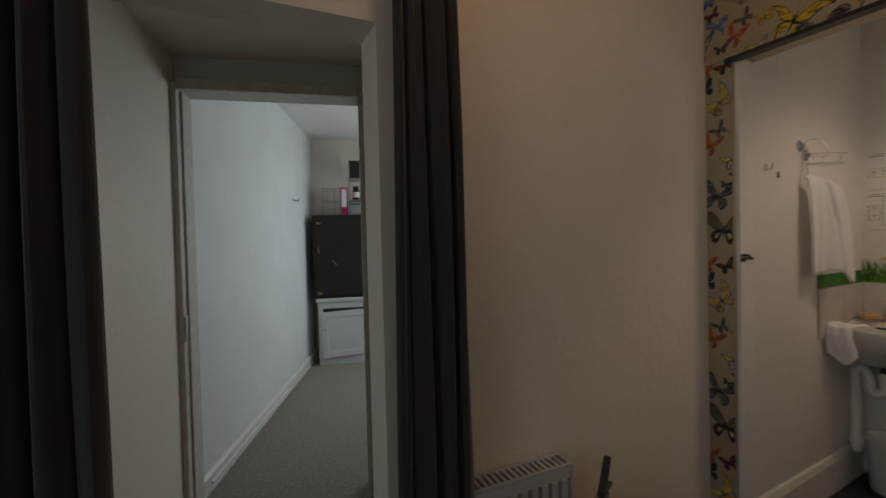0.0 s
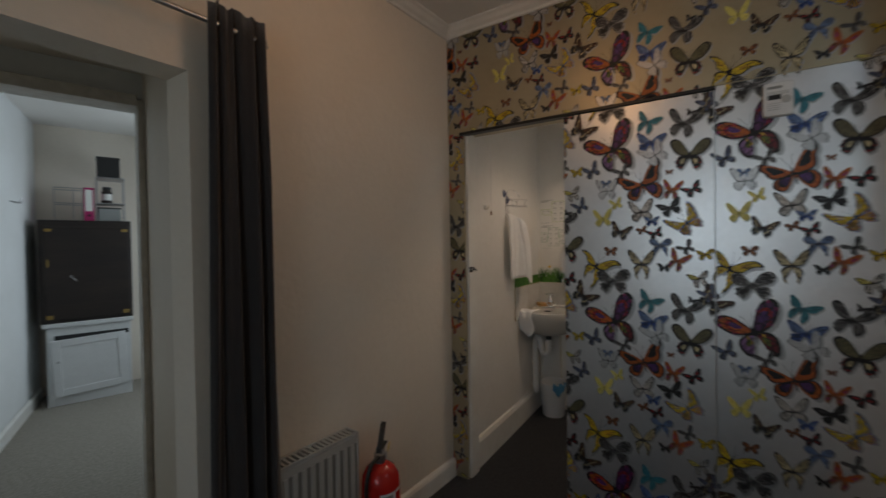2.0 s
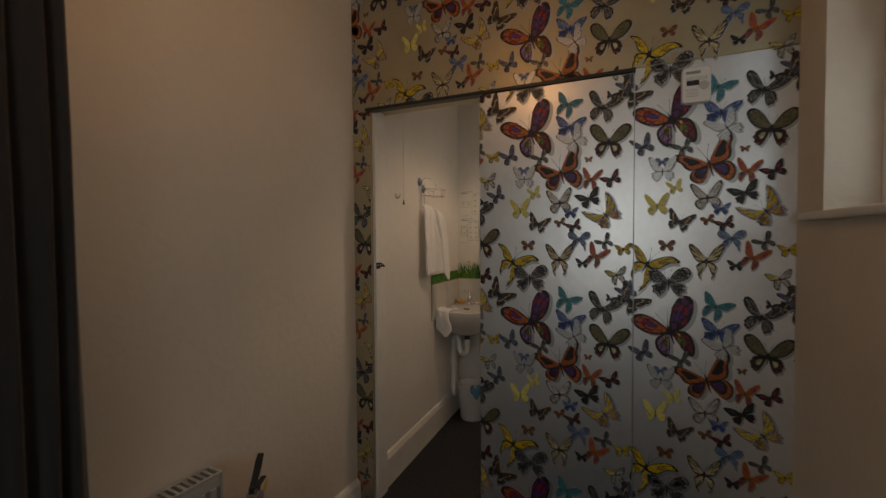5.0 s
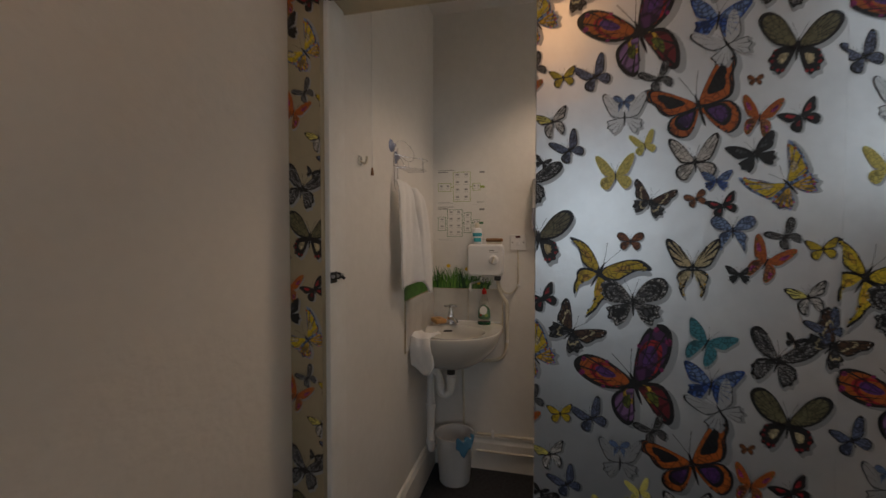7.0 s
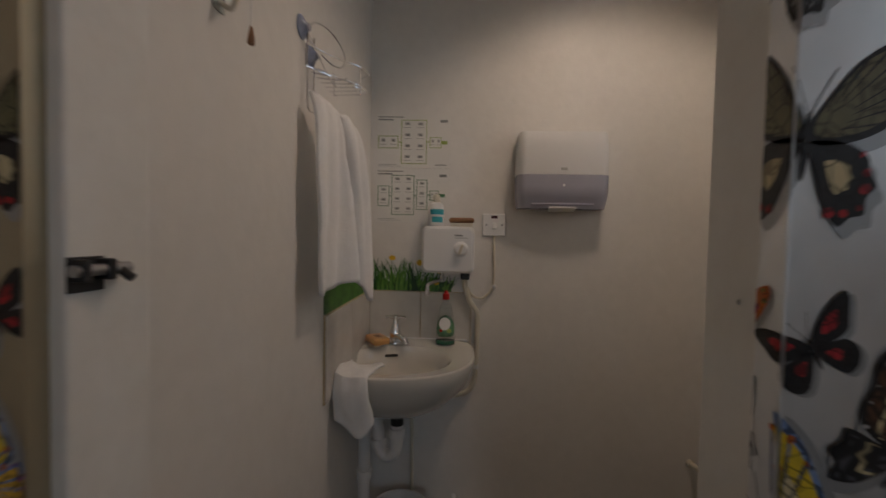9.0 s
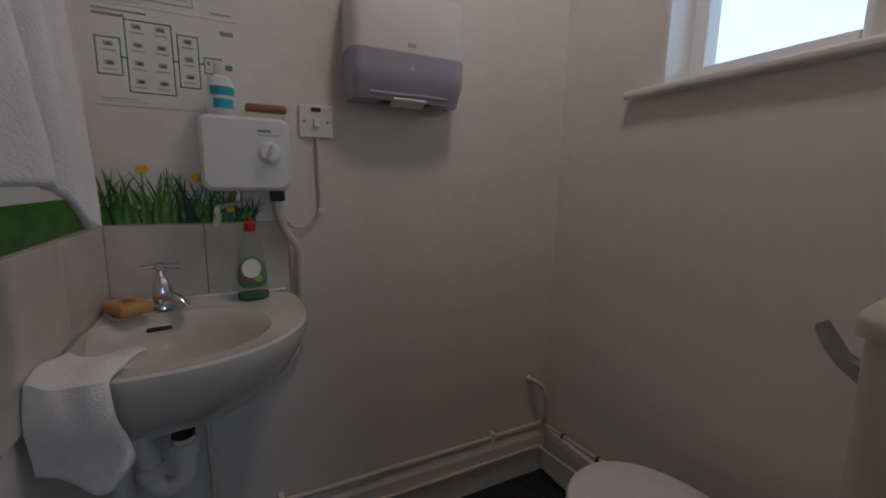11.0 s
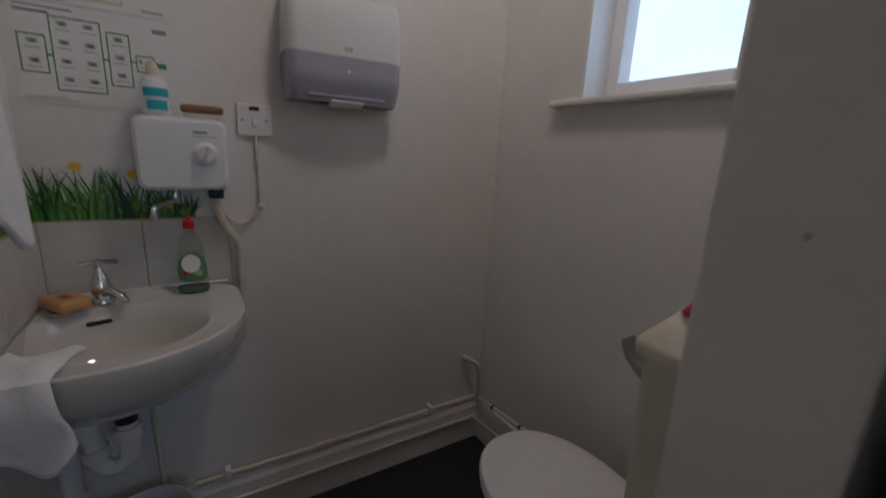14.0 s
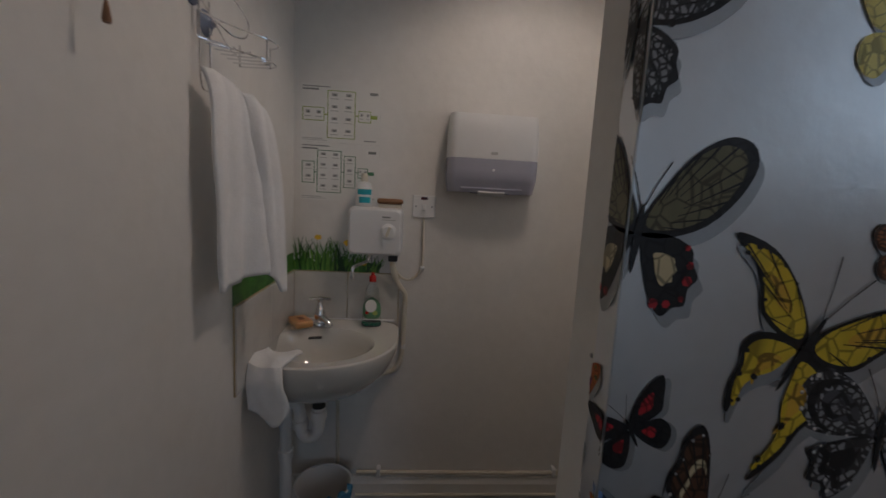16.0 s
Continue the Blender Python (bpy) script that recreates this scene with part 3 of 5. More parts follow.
# ---- materials of the things ----
CLOTH = material("charcoal_curtain_cloth", (0.030, 0.027, 0.028), 0.9, scale=30, amount=0.4, bump=0.5, bump_scale=700, grain=0.4, sheen=0.3)
STEEL = material("brushed_steel", (0.45, 0.45, 0.46), 0.35, 1.0)
CHROME = material("chrome", (0.80, 0.80, 0.82), 0.12, 1.0, amount=0.1, grain=0.03)
BRASS = material("tarnished_brass", (0.50, 0.34, 0.12), 0.35, 1.0, scale=60, amount=0.5)
RADIATOR = material("radiator_enamel", (0.44, 0.44, 0.42), 0.35, scale=12, amount=0.2, grain=0.06)
# darker enamel grey that paints the shade between the radiator flutes
GROOVE = material("groove_shade", (0.22, 0.22, 0.21), 0.6)
# near-black that paints the shade inside gaps and holes; also colours the pipe joints
DARKGAP = material("gap_shade_and_dark_joint", (0.03, 0.03, 0.03), 0.9)
RED = material("red_enamel", (0.50, 0.02, 0.015), 0.25, scale=14, amount=0.3, grain=0.08)
BLACKP = material("black_plastic", (0.018, 0.018, 0.018), 0.45, bump=0.1, bump_scale=300)
YELLOW = material("yellow_tag", (0.80, 0.60, 0.03), 0.5)
WHITEP = material("white_plastic", (0.78, 0.78, 0.77), 0.28, scale=10, amount=0.12, grain=0.04)
CREAMP = material("aged_cream_plastic", (0.70, 0.66, 0.55), 0.35, scale=18, amount=0.35, spots=(0.50, 0.42, 0.28), grain=0.08)
SMOKE = material("smoked_grey_plastic", (0.42, 0.42, 0.49), 0.18, scale=10, amount=0.2, grain=0.05)
PORCELAIN = material("white_vitreous_china", (0.64, 0.63, 0.585), 0.10, scale=9, amount=0.15, spots=(0.60, 0.56, 0.48), grain=0.03, coat=0.5)
SEATP = material("white_toilet_seat_plastic", (0.76, 0.76, 0.78), 0.22, scale=9, amount=0.12, grain=0.03)
TILE = material("pale_grey_marbled_tile", (0.64, 0.62, 0.57), 0.18, spots=(0.52, 0.49, 0.45), scale=16, amount=0.5, grain=0.06)
GROUT = material("yellowed_grout", (0.50, 0.40, 0.22), 0.9, scale=40, amount=0.5)
TERRY = material("white_terry_towel", (0.90, 0.90, 0.89), 0.95, scale=40, amount=0.16, bump=0.7, bump_scale=300, depth=0.0024, grain=0.14, sheen=0.4)
SOAP = material("amber_soap", (0.62, 0.34, 0.12), 0.35, scale=30, amount=0.4, subsurface=0.1)
GREEN = material("green_liquid", (0.01, 0.16, 0.07), 0.15)
LEAF = material("printed_grass", (0.09, 0.26, 0.03), 0.45, spots=(0.02, 0.10, 0.01), scale=35, amount=0.8, grain=0.3)
LEAF2 = material("printed_pale_grass", (0.20, 0.40, 0.06), 0.45, spots=(0.08, 0.22, 0.02), scale=45, amount=0.7, grain=0.2)
LEAFD = material("printed_dark_grass", (0.015, 0.07, 0.012), 0.45, scale=50, amount=0.6, grain=0.4)
PETAL = material("printed_yellow_petal", (0.85, 0.55, 0.02), 0.45, scale=60, amount=0.4)
PAPER = material("laminated_poster_paper", (0.80, 0.79, 0.75), 0.22, scale=5, amount=0.1, grain=0.03)
INKG = material("pale_print_ink", (0.30, 0.31, 0.30), 0.5)
INKL = material("faint_print_ink", (0.55, 0.55, 0.53), 0.5)
LIME = material("lime_print_ink", (0.40, 0.50, 0.12), 0.5)
FERN = material("fern_print_ink", (0.12, 0.28, 0.14), 0.5)
WOOD = material("brush_wood", (0.30, 0.15, 0.06), 0.5, spots=(0.16, 0.07, 0.03), scale=20, amount=0.6, stretch=(1, 0.15, 1), grain=0.3)
DARKWOOD = material("black_brown_stained_wood", (0.016, 0.010, 0.008), 0.55, spots=(0.05, 0.03, 0.02), scale=8, amount=0.5, stretch=(0.2, 1, 1), bump=0.2, grain=0.4)
WHITEWOOD = material("white_painted_wood", (0.74, 0.75, 0.75), 0.4, scale=12, amount=0.2, bump=0.1)
PINK = material("magenta_card", (0.45, 0.02, 0.14), 0.35)
AQUA = material("aqua_label", (0.05, 0.42, 0.50), 0.4)
BLUE = material("blue_plastic", (0.02, 0.05, 0.42), 0.25)
CUP = material("bluish_soft_plastic", (0.42, 0.47, 0.62), 0.15, transmission=0.5, ior=1.3, amount=0.1, grain=0.03)
CLEAR = material("clear_plastic", (0.92, 0.94, 0.92), 0.08, transmission=0.95, ior=1.06, amount=0.05, grain=0.02)
REEDED = material("reeded_glass", (0.93, 0.96, 0.98), 0.06, transmission=1.0, ior=1.02, amount=0.03, grain=0.02)
PANE = material("clear_glass", (0.96, 0.98, 0.98), 0.04, transmission=1.0, ior=1.012, amount=0.03, grain=0.02)
BLIND = material("brown_blind_wood", (0.16, 0.10, 0.06), 0.5, amount=0.4)
FROST = material("frosted_white_box", (0.74, 0.74, 0.74), 0.4, amount=0.1, grain=0.03)
BLUERAG = material("blue_rag", (0.10, 0.30, 0.50), 0.9, bump=0.6, bump_scale=200)

# ---- trim ----


def along(points, profile, bm=None):
    """A moulding: a profile of (out, up) pushed along a line in the plan, out to its left."""
    out = bm or bmesh.new()
    rings = []
    for i, p in enumerate(points):
        p = Vector((p[0], p[1], 0))
        a = Vector((*points[max(i - 1, 0)], 0))
        b = Vector((*points[min(i + 1, len(points) - 1)], 0))
        way = (b - a).normalized()
        side = Vector((-way.y, way.x, 0))
        k = 1.0
        if 0 < i < len(points) - 1:
            w1 = (p - a).normalized()
            k = 1 / max(0.3, Vector((-w1.y, w1.x, 0)).dot(side))
        rings.append([p + side * (o * k) + Vector((0, 0, u)) for o, u in profile])
    return loft(rings, out)


CORNICE = [(0, CEIL), (0.055, CEIL), (0.055, CEIL - 0.008), (0.042, CEIL - 0.016), (0.030, CEIL - 0.032), (0.014, CEIL - 0.044), (0.010, CEIL - 0.056), (0, CEIL - 0.058)]
setting("cornice_partition", along([(FRONT - 0.006, SIDE), (FRONT - 0.006, wall_y(FRONT))], CORNICE), GLOSS, "white moulded plaster cornice", "cornice")
setting("cornice_curtain_wall", along([(FRONT, wall_y(FRONT)), (-2.5, wall_y(-2.5))], CORNICE), GLOSS, "white moulded plaster cornice", "cornice")
SKIRT = [(0, 0), (0.020, 0), (0.020, 0.085), (0.014, 0.100), (0.004, 0.108), (0, 0.108)]
setting("baseboard_hall", along([(FRONT, wall_y(FRONT)), (DX1, wall_y(DX1))], SKIRT), GLOSS, "white painted skirting board", "skirting")
TSK = [(0, 0), (0.022, 0), (0.022, 0.155), (0.012, 0.180), (0, 0.185)]
setting("baseboard_toilet", along([(1.92, RIGHT), (BACK, RIGHT), (BACK, LEFT), (1.91, LEFT)], TSK), GLOSS, "off-white painted skirting board with scuffs", "skirting")
SKO = [(0, 0), (-0.02, 0), (-0.02, 0.09), (-0.008, 0.105), (0, 0.108)]
bm = along([(-DOORW, PASS + 0.1), (-DOORW + 0.32, PASS + 2.8)], SKO)
setting("baseboard_office", turn(bm, PA), GLOSS, "white painted office skirting board", "skirting")
bm = tube([(-DOORW + 0.035, PASS + 0.2, 0.05), (-DOORW + 0.20, PASS + 1.6, 0.05)], 0.009, 8, 3)
cable = tagged(part("cable_trunking", turn(bm, PA), WHITEP, soft=True), "white cable clipped along the office skirting", "cable")

# door frame of the office
frame_o = new("door_frame")
tagged(frame_o, "worn off-white painted wooden door frame with a lock keep", "door frame", kind="structure")
part("jamb", turn(box(-DOORW, -DOORW + 0.025, PASS - 0.06, PASS + 0.09, 0, 2.12, 0.004), PA), WORN, frame_o)
part("door_stop", turn(box(-DOORW + 0.025, -DOORW + 0.036, PASS - 0.015, PASS + 0.09, 0, 2.105, 0.002), PA), WORN, frame_o)
part("jamb", turn(box(0.008, 0.036, PASS - 0.06, PASS + 0.09, 0, 2.12, 0.004), PA), WORN, frame_o)
part("head", turn(box(-DOORW + 0.025, 0.008, PASS - 0.06, PASS + 0.09, 2.085, 2.14, 0.004), PA), WORN, frame_o)
part("lock_keep", turn(box(-DOORW + 0.024, -DOORW + 0.031, PASS - 0.055, PASS - 0.02, 0.88, 1.0, 0.003), PA), STEEL, frame_o, "painted-over metal lock keep")
setting("wall_over_door", turn(box(-DOORW, 0.035, PASS - 0.01, PASS + 0.08, 2.14, 2.6), PA), OFFICE_PAINT, "white wall above the office door", "wall")

# ---- windows ----


def casement(name, x0, x1, z0, z1, y, label, transom=0.0, depth=0.06, bar=0.05):
    """A white window: frame, sashes, panes of reeded glass below and clear glass above."""
    w = new(name)
    tagged(w, label, "window", kind="structure")
    f = box(x0, x0 + bar, y - depth, y, z0, z1, 0.005)
    box(x1 - bar, x1, y - depth, y, z0, z1, 0.005, bm=f)
    box(x0 + bar, x1 - bar, y - depth, y, z0, z0 + bar, 0.005, bm=f)
    box(x0 + bar, x1 - bar, y - depth, y, z1 - bar, z1, 0.005, bm=f)
    part("window_frame", f, UPVC, w)
    top = z1 - bar
    if transom:
        part("transom", box(x0 + bar, x1 - bar, y - depth, y + 0.012, transom, transom + 0.065, 0.006), UPVC, w)
        s0, s1, b0, b1 = x0 + bar + 0.004, x1 - bar - 0.004, transom + 0.07, z1 - bar - 0.004
        s = box(s0, s0 + 0.05, y - 0.03, y + 0.008, b0, b1, 0.005)
        box(s1 - 0.05, s1, y - 0.03, y + 0.008, b0, b1, 0.005, bm=s)
        box(s0 + 0.05, s1 - 0.05, y - 0.03, y + 0.008, b0, b0 + 0.035, 0.005, bm=s)
        box(s0 + 0.05, s1 - 0.05, y - 0.03, y + 0.008, b1 - 0.035, b1, 0.005, bm=s)
        part("sash", s, UPVC, w)
        part("stay", tube([(s1 - 0.5, y + 0.02, b0 + 0.012), (s1 - 0.25, y + 0.022, b0 + 0.014), (s1 - 0.1, y + 0.02, b0 + 0.012)], 0.005, 8), UPVC, w, "casement stay")
        g = part("pane", box(s0 + 0.05, s1 - 0.05, y - 0.02, y - 0.016, b0 + 0.035, b1 - 0.035), PANE, w, "clear pane")
        g.visible_shadow = False
        top = transom
    rows = int((top - z0 - bar) / 0.011)
    g = bmesh.new()
    prev = None
    for i in range(rows * 4 + 1):
        z = z0 + bar + (top - z0 - bar) * i / (rows * 4)
        yy = y - 0.03 + 0.0016 * math.sin(i * math.pi / 2)
        pair = (g.verts.new((x0 + bar, yy, z)), g.verts.new((x1 - bar, yy, z)))
        if prev:
            g.faces.new((prev[0], prev[1], pair[1], pair[0]))
        prev = pair
    pane = part("pane", g, REEDED, w, "horizontally reeded obscured pane", soft=True)
    pane.visible_shadow = False
    return w


w1 = casement("window_1", WX0, WX1, WZ0 + 0.01, WZ1, SIDE - 0.13, "white painted window with reeded glass and a top light", 1.955)
part("window_sill", box(WX0 - 0.06, WX1 + 0.10, SIDE - 0.13, SIDE + 0.03, WZ0 - 0.022, WZ0 + 0.004, 0.008), GLOSS, w1)
w2 = casement("window_2", TX0, TX1, TZ0 + 0.01, TZ1, RIGHT - 0.10, "small white plastic window with obscured reeded glass")
part("window_sill", box(TX0 - 0.06, TX1 + 0.10, RIGHT - 0.10, RIGHT + 0.035, TZ0 - 0.018, TZ0 + 0.004, 0.007), GLOSS, w2)
part("reveal", box(TX1 - 0.012, TX1 - 0.001, RIGHT - 0.10, RIGHT + 0.002, TZ0 + 0.004, TZ1, 0.001), UPVC, w2, "white plastic reveal lining")
w3 = new("window_3")
tagged(w3, "plain white window frame in the end wall of the hall", "window", kind="structure")
for y0, y1, z0, z1 in ((-0.72, -0.67, 0.80, 2.40), (0.17, 0.22, 0.80, 2.40), (-0.67, 0.17, 0.80, 0.85), (-0.67, 0.17, 2.35, 2.40)):
    part("window_frame", box(-2.59, -2.505, y0, y1, z0, z1, 0.004), UPVC, w3)
blind = tagged(part("blind_pelmet", box(0.4, 1.70, SIDE + 0.002, SIDE + 0.05, 2.36, 2.44, 0.006), BLIND), "dark brown wooden blind pelmet above the window", "blind")

can = thing("spray_can", 0.765, SIDE - 0.05, WZ0 + 0.004, "green capped air freshener spray can on the window sill", "spray can")
part("body", lathe([(0.030, 0), (0.032, 0.004), (0.032, 0.148), (0.027, 0.156)]), WHITEP, can, soft=True)
part("band", lathe([(0.0326, 0.02), (0.0326, 0.062)]), AQUA, can, "teal printed band", soft=True)
part("band", lathe([(0.0326, 0.085), (0.0326, 0.12)]), material("green_print", (0.02, 0.22, 0.05), 0.4), can, "green printed band", soft=True)
part("collar", lathe([(0.0325, 0.146), (0.0325, 0.156)]), YELLOW, can, "yellow collar", soft=True)
part("cap", lathe([(0.031, 0.156), (0.031, 0.172), (0.027, 0.188), (0.016, 0.198), (0.004, 0.201)]), material("green_cap", (0.02, 0.25, 0.04), 0.3), can, "domed green cap", soft=True)

# ---- hall: curtains, pole, radiator, extinguisher, alarm ----
POLE_Z = 2.10


def curtain_line(x):
    return wall_y(x) - 0.075


pole = thing("curtain_pole", 0, 0, 0, "slim dark steel curtain pole over the opening", "curtain pole")
part("rod", tube([(-1.2, curtain_line(-1.2), POLE_Z), (0.585, curtain_line(0.585), POLE_Z)], 0.0085, 12, 1), STEEL, pole, soft=True)
part("finial", lathe([(0.004, -0.016), (0.013, -0.010), (0.015, 0), (0.013, 0.010), (0.004, 0.016)], Matrix.Translation((0.585, curtain_line(0.585), POLE_Z)), 14), STEEL, pole, soft=True)
part("bracket", tube([(0.60, curtain_line(0.6), POLE_Z - 0.01), (0.60, wall_y(0.6), POLE_Z - 0.01)], 0.007, 10, 1), STEEL, pole, soft=True)


def curtain(x0, x1, top, seed, waves, flare):
    rng = random.Random(seed)
    bm = bmesh.new()
    n, rows = 150, 24
    ph = [rng.uniform(0, 6.3) for _ in range(4)]
    grid = []
    for j in range(rows + 1):
        v = j / rows
        z = top - (top - 0.015) * v
        row = []
        for i in range(n + 1):
            u = i / n
            mid, half = (x0 + x1) / 2, (x1 - x0) / 2 * (0.92 + flare * v)
            x = mid + half * (2 * u - 1) + 0.008 * math.sin(9 * u + ph[0] + 2 * v)
            a = 2 * math.pi * waves * u + ph[1] + 0.5 * math.sin(3 * v + ph[2])
            deep = 0.026 + 0.012 * math.sin(5 * u + ph[3])
            pinch = 0.45 + 0.55 * min(1, v * 4)
            y = curtain_line(x) - 0.004 + deep * pinch * math.sin(a) + 0.006 * math.sin(2.3 * a + 4 * v)
            row.append(bm.verts.new((x + 0.006 * math.cos(a), y, z + (0.012 * math.sin(a * 1.0) if j == 0 else 0))))
        grid.append(row)
    for a, b in zip(grid, grid[1:]):
        for k in range(n):
            bm.faces.new((a[k], a[k + 1], b[k + 1], b[k]))
    return bm


c1 = thing("curtain", 0, 0, 0, "floor-length charcoal curtain gathered beside the opening", "curtain", "curtains of the opening")
ob = part("cloth", curtain(0.392, 0.60, 2.165, 3, 3.5, 0.16), CLOTH, c1, soft=True)
ob.modifiers.new("thick", 'SOLIDIFY').thickness = 0.003
c2 = thing("curtain", 0, 0, 0, "floor-length charcoal curtain pulled to the other side", "curtain", "curtains of the opening")
ob = part("cloth", curtain(-0.82, -0.225, 2.165, 8, 8, 0.06), CLOTH, c2, soft=True)
ob.modifiers.new("thick", 'SOLIDIFY').thickness = 0.003
hook_b = tagged(part("brass_hook", turn(tube([(0, 0, 0), (0.025, 0, -0.004), (0.035, 0, 0.008), (0.030, 0, 0.022)], 0.004, 8), PA @ pose(-DOORW, 0.3, 1.93)), BRASS, soft=True), "small brass cup hook screwed into the doorway", "hook")

R = pose(0.97, wall_y(0.97), 0, 0, 0, math.degrees(math.atan(-SLANT)))
rad = new("radiator")
rad.matrix_world = R
tagged(rad, "cream enamelled panel radiator with a slotted top grille", "radiator")
W_R = 0.37
bm = box(-W_R, 0, -0.092, -0.084, 0.13, 0.585, 0.003)
part("front_panel", bm, RADIATOR, rad)
for k in range(9):
    x = -W_R + 0.02 + k * 0.0385
    part("flute", box(x, x + 0.020, -0.0965, -0.0915, 0.16, 0.555, 0.002), RADIATOR, rad)
part("back_panel", box(-W_R, 0, -0.03, -0.022, 0.13, 0.585, 0.002), RADIATOR, rad)
part("side_panel", box(-0.008, 0.002, -0.095, -0.018, 0.14, 0.60, 0.002), RADIATOR, rad)
part("side_panel", box(-W_R - 0.002, -W_R + 0.008, -0.095, -0.018, 0.14, 0.60, 0.002), RADIATOR, rad)
part("inside", box(-W_R + 0.01, -0.01, -0.082, -0.032, 0.14, 0.58), DARKGAP, rad, "near-black block for the shade inside the radiator")
bm = box(-W_R + 0.008, -0.008, -0.094, -0.084, 0.588, 0.600, 0.001)
box(-W_R + 0.008, -0.008, -0.030, -0.019, 0.588, 0.600, 0.001, bm=bm)
for k in range(16):
    x = -W_R + 0.010 + k * 0.0218
    box(x, x + 0.010, -0.084, -0.030, 0.588, 0.599, bm=bm)
part("grille", bm, RADIATOR, rad, "slotted top grille")
for k in range(9):
    x = -W_R + 0.0405 + k * 0.0385
    if x < -0.015:
        part("groove", box(x, x + 0.016, -0.0932, -0.0918, 0.16, 0.555), GROOVE, rad, "groove between flutes, its shade put in as darker grey")
for x in (-0.08, -0.30):
    part("wall_bracket", box(x, x + 0.03, -0.022, 0, 0.3, 0.5), RADIATOR, rad)
    part("foot_pipe", tube([(x, -0.055, 0.14), (x, -0.055, 0.0)], 0.0075, 8, 1), RADIATOR, rad)

ext = thing("fire_extinguisher", 1.065, 0.945, 0, "red fire extinguisher with black lever and yellow tag", "fire extinguisher", turn_z=25)
part("cylinder", lathe([(0.070, 0), (0.080, 0.006), (0.082, 0.03), (0.082, 0.335), (0.078, 0.37), (0.062, 0.40), (0.036, 0.418), (0.024, 0.424)], seg=40), RED, ext, soft=True)
part("base_ring", lathe([(0.0835, 0), (0.0835, 0.028)], seg=40), BLACKP, ext, "black base skirt", soft=True)
part("neck", lathe([(0.021, 0.42), (0.021, 0.445), (0.026, 0.447), (0.026, 0.462), (0.016, 0.468)]), STEEL, ext, soft=True)
part("valve", box(-0.016, 0.022, -0.014, 0.014, 0.462, 0.492, 0.004), BLACKP, ext)
lev = loft([[Vector((x, -w, z)), Vector((x, w, z)), Vector((x + 0.006, w, z + t)), Vector((x + 0.006, -w, z + t))] for x, z, w, t in ((-0.012, 0.487, 0.011, 0.012), (0.018, 0.515, 0.012, 0.014), (0.038, 0.540, 0.013, 0.013), (0.056, 0.562, 0.011, 0.009))])
part("lever", lev, BLACKP, ext, "curved black squeeze lever", soft=True)
part("carry_handle", box(0.015, 0.085, -0.010, 0.010, 0.468, 0.476, 0.003), BLACKP, ext)
part("pin_ring", tube([(-0.02, -0.02, 0.485), (-0.038, -0.02, 0.496), (-0.044, -0.02, 0.480), (-0.034, -0.02, 0.468), (-0.02, -0.02, 0.482)], 0.0018, 6), STEEL, ext)
part("safety_tag", turn(box(-0.024, 0.024, -0.002, 0.002, -0.015, 0.015, 0.001), pose(0.016, -0.034, 0.482, 10, 12, 10)), YELLOW, ext, "yellow plastic safety tag")
part("gauge", lathe([(0.013, 0), (0.013, 0.010)], pose(0, -0.018, 0.455, 90, 0, 0), 18), STEEL, ext)
part("hose", tube([(-0.02, 0.0, 0.455), (-0.075, 0.02, 0.44), (-0.105, 0.03, 0.36), (-0.094, 0.03, 0.22), (-0.090, 0.03, 0.10)], 0.009, 10), BLACKP, ext, "black rubber hose")


def wrap(r, a0, a1, z0, z1, n=10):
    bm = bmesh.new()
    cols = [[bm.verts.new((r * math.cos(radians(a0 + (a1 - a0) * i / n)), r * math.sin(radians(a0 + (a1 - a0) * i / n)), z)) for z in (z0, z1)] for i in range(n + 1)]
    for p, q in zip(cols, cols[1:]):
        bm.faces.new((p[0], q[0], q[1], p[1]))
    return bm


label = part("label", wrap(0.0828, -165, -60, 0.12, 0.325), WHITEP, ext, "white printed instruction label", soft=True)
part("print_bar", wrap(0.0833, -160, -125, 0.285, 0.315), INKG, label)
part("print_bar", wrap(0.0833, -115, -66, 0.25, 0.318), RED, label)
part("print_bar", wrap(0.0833, -158, -66, 0.20, 0.235), INKG, label)
part("print_bar", wrap(0.0833, -158, -66, 0.14, 0.18), RED, label)

ext.scale = (1.02, 1.02, 1.02)
alarm = thing("wall_control_box", FRONT + 0.002, -0.512, 1.935, "small white plastic control box on the butterfly wall", "control box")
ring = rounded(0.094, 0.132, 0.012)
part("case", loft([[Vector((-0.001, u, v)) for u, v in ring], [Vector((-0.020, u, v)) for u, v in ring], [Vector((-0.025, u * 0.94, v * 0.95)) for u, v in ring]]), WHITEP, alarm, soft=True)
part("display", box(-0.0265, -0.0245, -0.008, 0.032, -0.002, 0.016), BLACKP, alarm, "small black display")
part("print_bar", box(-0.0262, -0.0245, -0.012, 0.034, 0.040, 0.050), INKG, alarm)
for k in range(3):
    part("print_bar", box(-0.0260, -0.0245, -0.034, 0.034, 0.026 - 0.005 * k, 0.0285 - 0.005 * k), INKL, alarm)
part("dial", lathe([(0.016, 0), (0.015, 0.003)], pose(-0.0245, -0.024, -0.004, 0, -90, 0), 20), INKL, alarm, "round grey dial")
for k in range(4):
    part("print_bar", box(-0.0260, -0.0245, -0.006, 0.034, -0.018 - 0.008 * k, -0.0155 - 0.008 * k), INKL, alarm)

